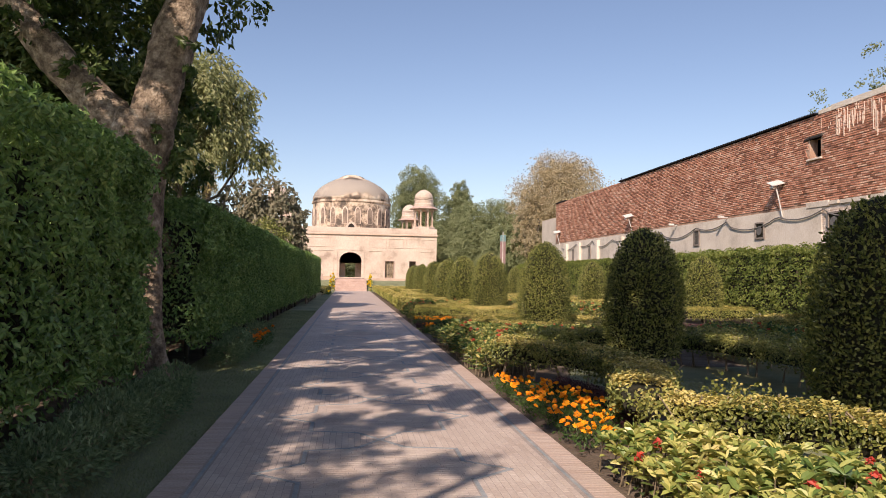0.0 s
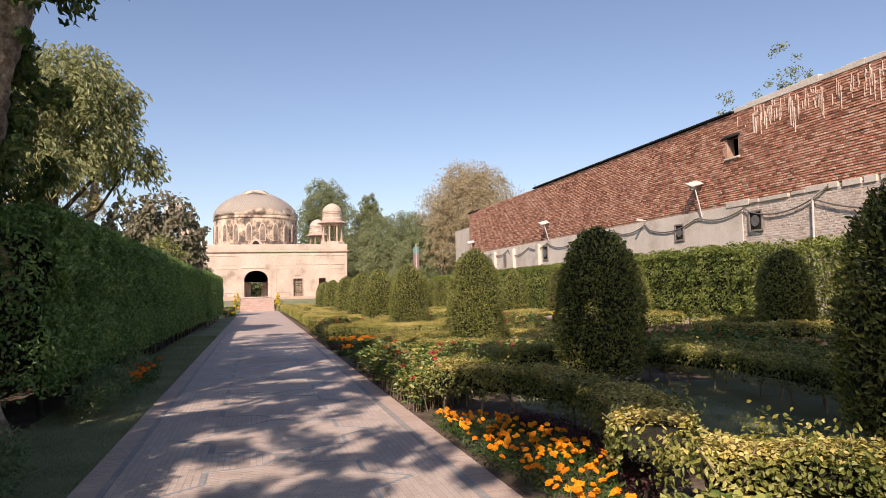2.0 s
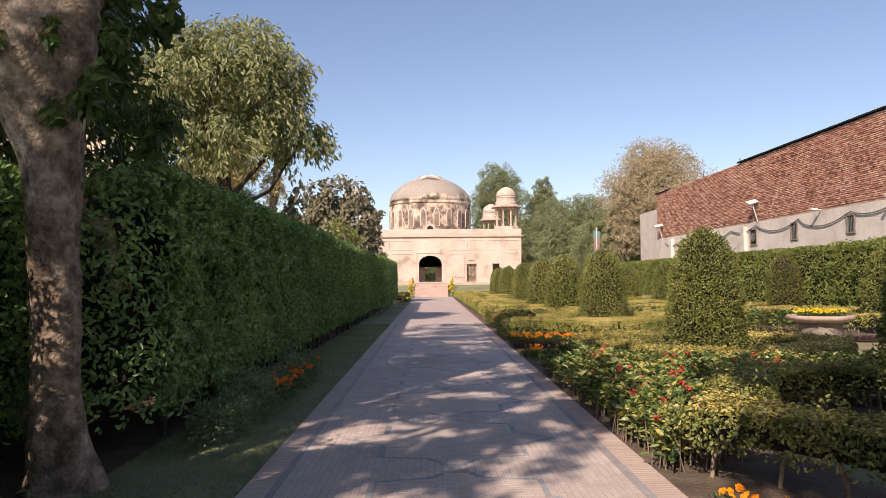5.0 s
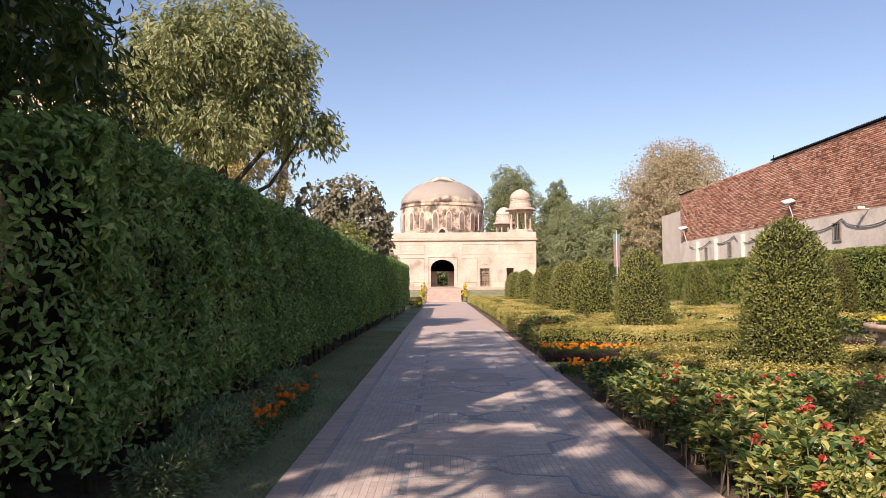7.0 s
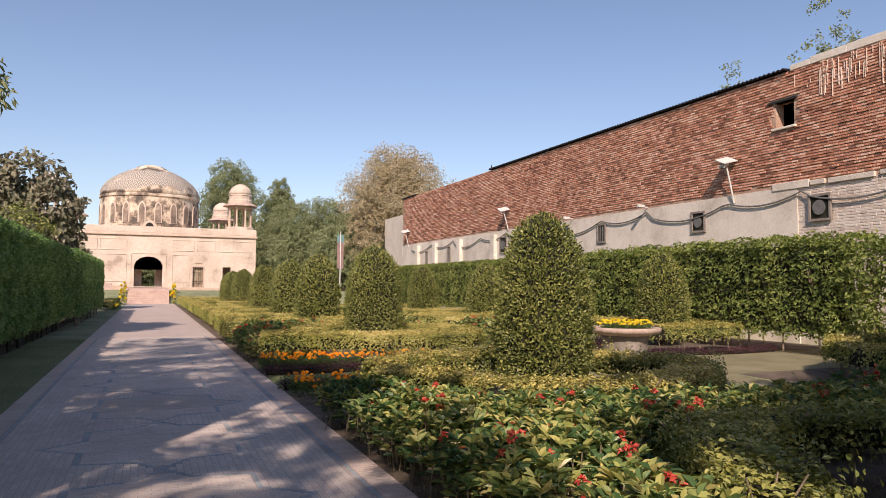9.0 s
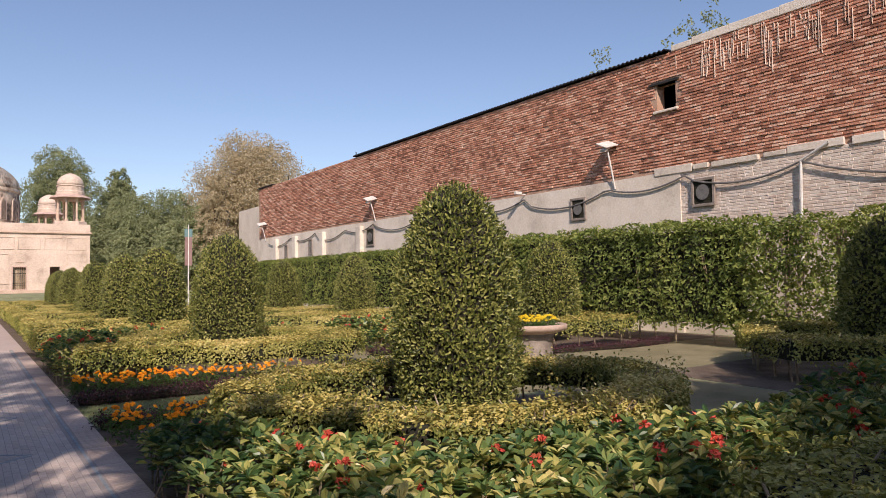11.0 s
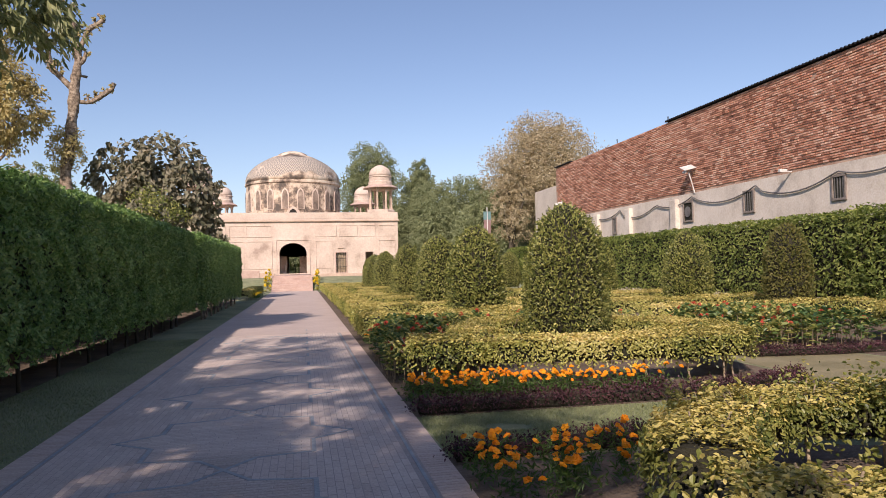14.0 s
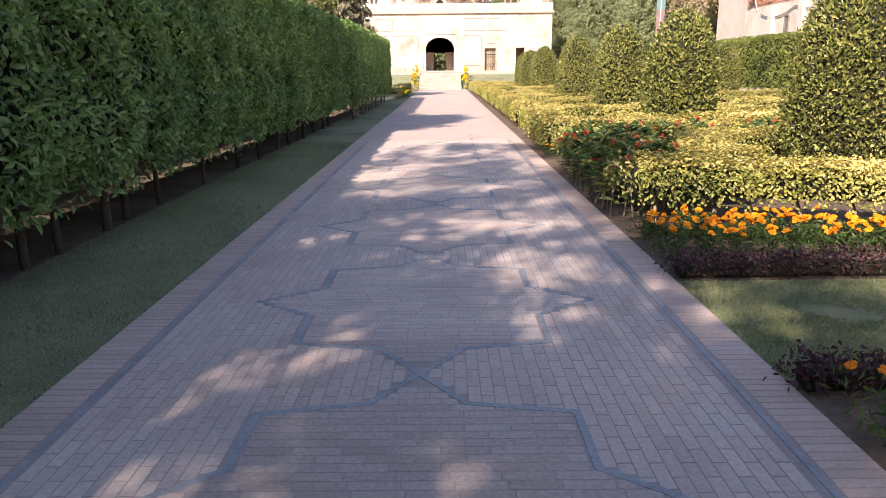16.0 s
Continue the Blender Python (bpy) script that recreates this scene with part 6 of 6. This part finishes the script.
for side in (BXL + 0.02, BXR - 0.42):
    box("parapet", side, side + 0.4, FY + 0.42, BY, 7.005, 7.74, M_BUFF, tomb, "", 0.02)
# a frieze of merlon shapes in relief along the parapet
n = 54
for i in range(n):
    x = BXL + 0.25 + (BXR - BXL - 0.5) * i / (n - 1)
    bm = bmesh.new()
    poly_prism(bm, [(x - 0.13, 7.1), (x + 0.13, 7.1), (x + 0.15, 7.35), (x + 0.07, 7.5), (x, 7.62), (x - 0.07, 7.5), (x - 0.15, 7.35)], FY - 0.065, FY - 0.029)
    part("merlon", bm, M_BUFF, tomb)


def panel(x0, x1, z0, z1, wdt=0.07, deep=0.05):
    """A raised plaster moulding round a shallow panel on the front."""
    bm = bmesh.new()
    for b in ((x0, x1, z0, z0 + wdt), (x0, x1, z1 - wdt, z1), (x0, x0 + wdt, z0 + wdt, z1 - wdt), (x1 - wdt, x1, z0 + wdt, z1 - wdt)):
        box_bm(bm, b[0], b[1], FY - deep, FY + 0.01, b[2], b[3], 0.012)
    return part("panel_moulding", bm, M_BUFF, tomb)


for a, b in ((-10.9, -9.2), (-8.6, -7.0), (-6.7, -5.2), (-5.0, -2.4), (2.0, 4.2), (4.5, 6.4), (6.7, 8.3), (8.6, 10.4)):
    panel(a, b, 5.2, 6.4)
for a, b in ((-10.9, -9.2), (-8.6, -7.0), (-6.7, -5.2), (-5.0, -2.4)):
    panel(a, b, 1.9, 4.8)
panel(2.0, 3.8, 1.9, 4.8)
panel(8.6, 10.4, 1.9, 4.8)
panel(GX - 1.75, GX + 1.75, 1.3, 4.95, 0.1, 0.06)
box("plinth", BXL - 0.1, GX - 1.9, FY - 0.14, FY + 0.0, TZ - 0.3, 1.5, M_SANDSTONE, tomb, "", 0.02)
box("plinth", GX + 1.9, BXR + 0.1, FY - 0.14, FY + 0.0, TZ - 0.3, 1.32, M_SANDSTONE, tomb, "", 0.02)
# barred window
win = part("window", box_bm(box_bm(box_bm(box_bm(bmesh.new(), 4.02, 4.12, FY - 0.05, FY + 0.2, 1.3, 3.6, 0.01), 5.2, 5.3, FY - 0.05, FY + 0.2, 1.3, 3.6, 0.01), 4.12, 5.2, FY - 0.05, FY + 0.2, 3.5, 3.6, 0.01), 4.12, 5.2, FY - 0.05, FY + 0.2, 1.3, 1.4, 0.01), M_STEPS, tomb, "window with a brown frame")
for i in range(6):
    x = 4.2 + 0.9 * i / 5
    part("bar", box_bm(bmesh.new(), x - 0.022, x + 0.022, FY + 0.05, FY + 0.09, 1.4, 3.5), M_IRON, win)
for z in (2.0, 2.9):
    part("bar", box_bm(bmesh.new(), 4.12, 5.2, FY + 0.03, FY + 0.05, z - 0.03, z + 0.03), M_IRON, win)
part("shutter", box_bm(bmesh.new(), 4.12, 5.2, FY + 0.3, FY + 0.34, 1.38, 3.52), M_CREAM, win, "pale board behind the bars")
box("door_head", 4.3, 5.0, FY - 0.08, FY + 0.01, 3.95, 4.05, M_SANDSTONE, tomb)
# dome on its drum
M_NICHE = surface("dark_niche_field", [(0.11, 0.085, 0.07), (0.24, 0.18, 0.14), (0.46, 0.36, 0.28)], 1.2, 14, 0.9, 0.3)
DX, DY = GX, 102.0
part("drum", lathe([(5.55, 6.9), (5.55, 7.5), (5.45, 7.55), (5.45, 11.6), (5.6, 11.7), (5.6, 11.95), (5.5, 12.0)], 48, (DX, DY)), M_DOME, tomb, "weathered drum with traces of arched niches")
part("dome", lathe([(5.5, 12.0), (5.52, 12.45), (5.3, 13.05), (4.85, 13.65), (4.2, 14.2), (3.4, 14.7), (2.5, 15.15), (1.95, 15.36), (1.8, 15.38), (1.7, 15.55), (1.3, 15.75), (0.7, 15.92), (0.05, 15.96)], 48, (DX, DY)), M_DOME, tomb, "low dome with remains of zigzag glazed tile", True)
for i in range(20):
    a = 2 * math.pi * (i + 0.5) / 20
    if math.sin(a) > 0.3:
        continue
    bm = bmesh.new()
    o = [(-0.42, 8.6), (0.42, 8.6), (0.42, 10.3), (0.3, 10.75), (0, 11.05), (-0.3, 10.75), (-0.42, 10.3)]
    poly_prism(bm, o, -0.05, 0.05)
    inner = [(x * 0.72, 8.6 + (z - 8.6) * 0.9 + 0.06) for x, z in o]
    fr = part("niche", bm, M_BUFF, tomb, "arched niche moulding")
    fr.matrix_basis = Matrix.Translation((DX + 5.46 * math.cos(a), DY + 5.46 * math.sin(a), 0)) @ Matrix.Rotation(a + math.pi / 2, 4, 'Z')
    # the field is a darker plate set in front of the moulding
    bm = bmesh.new()
    poly_prism(bm, inner, -0.075, -0.05)
    nb = part("niche_back", bm, M_NICHE, fr, "dark niche field")
# arched doorway in the drum
bm = bmesh.new()
poly_prism(bm, [(-0.75, 7.4), (0.75, 7.4), (0.75, 8.2), (0.5, 8.65), (0, 8.95), (-0.5, 8.65), (-0.75, 8.2)], 0, 0.25)
dd = part("drum_door", bm, M_BUFF, tomb, "small arched doorway")
dd.location = (DX, DY - 5.66, 0)
# a black plate before the doorway paints the shade of an opening
bm = bmesh.new()
poly_prism(bm, [(-0.5, 7.4), (0.5, 7.4), (0.5, 8.1), (0.3, 8.45), (0, 8.65), (-0.3, 8.45), (-0.5, 8.1)], -0.03, 0.0)
part("door_void", bm, M_VOID, dd, "black plate for the shade in the opening")


def chhatri(cx, cy):
    root = empty("corner_kiosk", (cx, cy, 7.0), "domed eight-pillared roof kiosk of pale sandstone", "kiosk", "kiosks on the tomb's corners")
    part("plinth", lathe([(1.55, 0.0), (1.55, 1.05), (1.45, 1.1)], 8, half=0.5), M_BUFF, root)
    for i in range(8):
        a = 2 * math.pi * (i + 0.5) / 8
        p = part("column", lathe([(0.16, 1.1), (0.17, 1.25), (0.1, 1.35), (0.11, 2.0), (0.1, 2.9), (0.14, 3.05), (0.2, 3.3)], 8), M_SANDSTONE, root)
        p.location = (1.22 * math.cos(a), 1.22 * math.sin(a), 0)
    part("lintel", lathe([(1.1, 3.25), (1.38, 3.26), (1.38, 3.55), (1.1, 3.56)], 8, half=0.5), M_SANDSTONE, root)
    part("eave", lathe([(1.3, 3.56), (1.95, 3.42), (1.97, 3.48), (1.4, 3.78)], 8, half=0.5), M_STEPS, root, "sloping stone eave")
    part("drum", lathe([(1.3, 3.7), (1.32, 4.1), (1.22, 4.2), (1.22, 4.6), (1.3, 4.66), (1.26, 4.75)], 16), M_BUFF, root)
    part("dome", lathe([(1.2, 4.74), (1.22, 5.0), (1.1, 5.35), (0.85, 5.65), (0.5, 5.88), (0.2, 6.0), (0.03, 6.03)], 20), M_BUFF, root, "", True)
    return root


k0 = chhatri(GX + 9.4, 92.5)
for x, y in ((GX - 9.4, 92.5), (GX + 9.2, 112.2), (GX - 9.2, 112.2)):
    copy_thing(k0, pose(x, y, 7.0))

# steps up the bank
steps = empty("steps", (0, 0, 0), "flight of worn red brick steps between yellow shrubs", "stairs", kind="structure")
N = 7
for i in range(N):
    y0 = 74.3 + 0.42 * i
    box("step", -1.85, 1.45, y0, y0 + 0.44, -0.1 + 0.15 * i, 0.18 * (i + 1), M_STEPS, steps, "", 0.015)
box("landing", -1.85, 1.45, 74.3 + 0.42 * N, FY + 0.3, 0.85, 1.262, M_STEPS, steps, "", 0)
for sx in (-2.2, 1.8):
    for j in range(4):
        r0 = empty("golden_shrub", (sx, 74.6 + 0.9 * j, ground_z(74.6 + 0.9 * j) - 0.03), "small clipped golden shrub beside the steps", "shrub", "shrubs by the steps")
        p, nn = crown_points([(0, 0, 0.45, 0.28, 0.35, 0.5), (0, 0, 0.8, 0.22, 0.25, 0.35)], 500)
        v, f = leaves(p, nn, 0.11, 0.08)
        mesh_of("foliage", v, f, M_YELLOW if j % 2 else M_HEDGE_GOLD, r0)
        v, f = tube([(0, 0, -0.05), (0, 0, 0.5)], [0.03, 0.02], 6)
        mesh_of("stem", v, f, M_STEM, r0)
# low brick kerb wall on the terrace
tagged(box("low_wall", -7.2, -3.6, 88.6, 89.0, 0.95, 1.75, M_STEPS, None, "", 0.03), "low red brick wall on the terrace", "wall", kind="structure")
tree("shrub", (GX, 116.5, 1.05), [(0, 0, -0.1, 0.05), (0, 0, 1.2, 0.03)], [], [(0, 0, 1.2, 0.9, 0.8, 1.0)], 700, 0.2, 0.1, M_CONE, M_BARK_DARK, "green shrub seen through the doorways")

# ---- cream house beyond the hedge ----
house = empty("house", (-17.2, 47.6, 0), "cream plastered house with a balcony beyond the trees", "house")
box("wall", -11, 0, 0, 4, -0.1, 14.0, M_CREAM, house, "", 0.02)
box("roof", -11.3, 0.3, -0.3, 4.3, 14.02, 14.3, M_PLASTER, house, "", 0.02)
bal = box("balcony", -5.2, -0.3, -1.1, -0.01, 7.6, 7.8, M_CREAM, house, "", 0.02)
part("parapet", box_bm(bmesh.new(), -5.2, -0.3, -1.1, -1.0, 7.82, 8.7), M_CREAM, bal)
part("grille", box_bm(bmesh.new(), -4.0, -0.8, -1.15, -1.105, 8.0, 8.55, 0.01), M_TERRA, bal, "patterned brick grille")
for x in (-4.2, -1.6):
    wd_ = box("window", x - 0.6, x + 0.6, -0.08, -0.005, 9.0, 10.8, M_IRON, house, "dark framed window")
    part("pane", box_bm(bmesh.new(), x - 0.5, x + 0.5, -0.1, -0.085, 9.1, 10.7), M_GLASS, wd_)
    wd_ = box("window", x - 0.6, x + 0.6, -0.08, -0.005, 4.6, 6.2, M_IRON, house, "dark framed window")
    part("pane", box_bm(bmesh.new(), x - 0.5, x + 0.5, -0.1, -0.085, 4.7, 6.1), M_GLASS, wd_)
for yy in (2.0,):
    wd_ = box("window", 0.005, 0.08, yy - 0.6, yy + 0.6, 9.0, 10.8, M_IRON, house, "dark framed window")
    part("pane", box_bm(bmesh.new(), 0.085, 0.1, yy - 0.5, yy + 0.5, 9.1, 10.7), M_GLASS, wd_)

# ---- bricks of the wall and the walk ----
bs = [(WX, 0), ]
wb = random.Random(5)
rows, near_rows, base_rows = [], [], []
z = 4.9
r = 0
while z < 8.38:
    h = 0.076
    y = 13.0 + (0.12 if r % 2 else 0.0) + wb.uniform(-0.03, 0.03)
    far = False
    while y < 62.4:
        ln = 0.235 if y < 44 else 0.47
        ln *= wb.uniform(0.92, 1.06)
        a, b = y + 0.003, y + ln - 0.003
        skip = (b > HOLE[0] - 0.02 and a < HOLE[1] + 0.02 and z + h > HOLE[2] - 0.08 and z < HOLE[3] + 0.06) or wb.random() < 0.006
        if not skip and b < 62.55:
            d = wb.uniform(0.022, 0.036) + (0.02 if wb.random() < 0.06 else 0) + 0.008 * math.sin(r * 2.7)
            x1, x0 = WX + 0.01, WX - d
            za, zb = z + wb.uniform(0.004, 0.012), z + h - wb.uniform(0.002, 0.01)
            i = 0.006
            bv = [(x1, a, za), (x1, b, za), (x1, b, zb), (x1, a, zb), (x0, a + i, za + i), (x0, b - i, za + i), (x0 + wb.uniform(-0.006, 0.006), b - i, zb - i), (x0, a + i, zb - i)]
            bv = [bv[j] for j in (0, 3, 2, 1, 4, 7, 6, 5)]
            if len(near_rows) < 290 and 23.5 < y < 26.0 and z > 5.9:
                near_rows.append(((a + b) / 2, (za + zb) / 2, b - a, zb - za, d))
            else:
                rows.append(bv)
        y += ln
    z += 0.088
    r += 1
bricks_mesh("brick_facing", rows, M_BRICK, wall, "uneven old red bricks with open joints")
# limewashed bricks low on the nearer part
z = 2.2
r = 0
while z < 4.7:
    y = 13.0 + (0.12 if r % 2 else 0.0)
    while y < 25.9:
        a, b = y + 0.005, min(26.0, y + 0.235 * wb.uniform(0.9, 1.08)) - 0.005
        if b - a > 0.05 and wb.random() > 0.03:
            x0, x1 = WX - 0.02 - wb.uniform(0.004, 0.013), WX - 0.015
            bv = [(x1, a, z), (x1, b, z), (x1, b, z + 0.07), (x1, a, z + 0.07), (x0, a + 0.006, z + 0.006), (x0, b - 0.006, z + 0.006), (x0, b - 0.006, z + 0.064), (x0, a + 0.006, z + 0.064)]
            base_rows.append([bv[j] for j in (0, 3, 2, 1, 4, 7, 6, 5)])
        y = b + 0.008
    z += 0.085
    r += 1
bricks_mesh("limewashed_facing", base_rows, M_PLASTER_B, wall, "limewashed pale bricks")


def piece(name, size, material, inset):
    """A brick with slightly rounded arrises, centred, its face up."""
    sx, sy, sz = size
    v = [(-sx / 2, -sy / 2, -sz), (sx / 2, -sy / 2, -sz), (sx / 2, sy / 2, -sz), (-sx / 2, sy / 2, -sz), (-sx / 2 + inset, -sy / 2 + inset, 0), (sx / 2 - inset, -sy / 2 + inset, 0), (sx / 2 - inset, sy / 2 - inset, 0), (-sx / 2 + inset, sy / 2 - inset, 0)]
    me = bpy.data.meshes.new(name)
    me.from_pydata(v, [], BRICK_F)
    me.materials.append(material)
    return me


wall_brick = piece("brick", (0.222, 0.066, 0.05), M_BRICK_PART, 0.006)
for yc, zc, ln, ht, d in near_rows:
    ob = new("brick", wall_brick)
    ob.parent = wall
    ob.matrix_basis = Matrix.Translation((WX - d, yc, zc)) @ Matrix.Rotation(radians(-90), 4, 'Z') @ Matrix.Rotation(radians(90), 4, 'X') @ Matrix.Diagonal((ln / 0.222, ht / 0.066, 1, 1))
M_PAVER_PART = surface("path_brick_single", [(0.37, 0.285, 0.245), (0.42, 0.34, 0.295), (0.46, 0.38, 0.335), (0.50, 0.42, 0.37)], 0.8, 45, 0.82, 0.35, 0.004, random_by="object", spot=0.4, rmix=0.22)
walk_brick = piece("brick", (0.196, 0.058, 0.006), M_PAVER_PART, 0.0018)
for bv in single:
    xs, ys = [q[0] for q in bv], [q[1] for q in bv]
    ob = new("brick", walk_brick)
    ob.parent = path_base
    ob.matrix_basis = Matrix.Translation(((min(xs) + max(xs)) / 2, (min(ys) + max(ys)) / 2, bv[4][2])) @ Matrix.Diagonal(((max(xs) - min(xs)) / 0.196, 1, 1, 1))
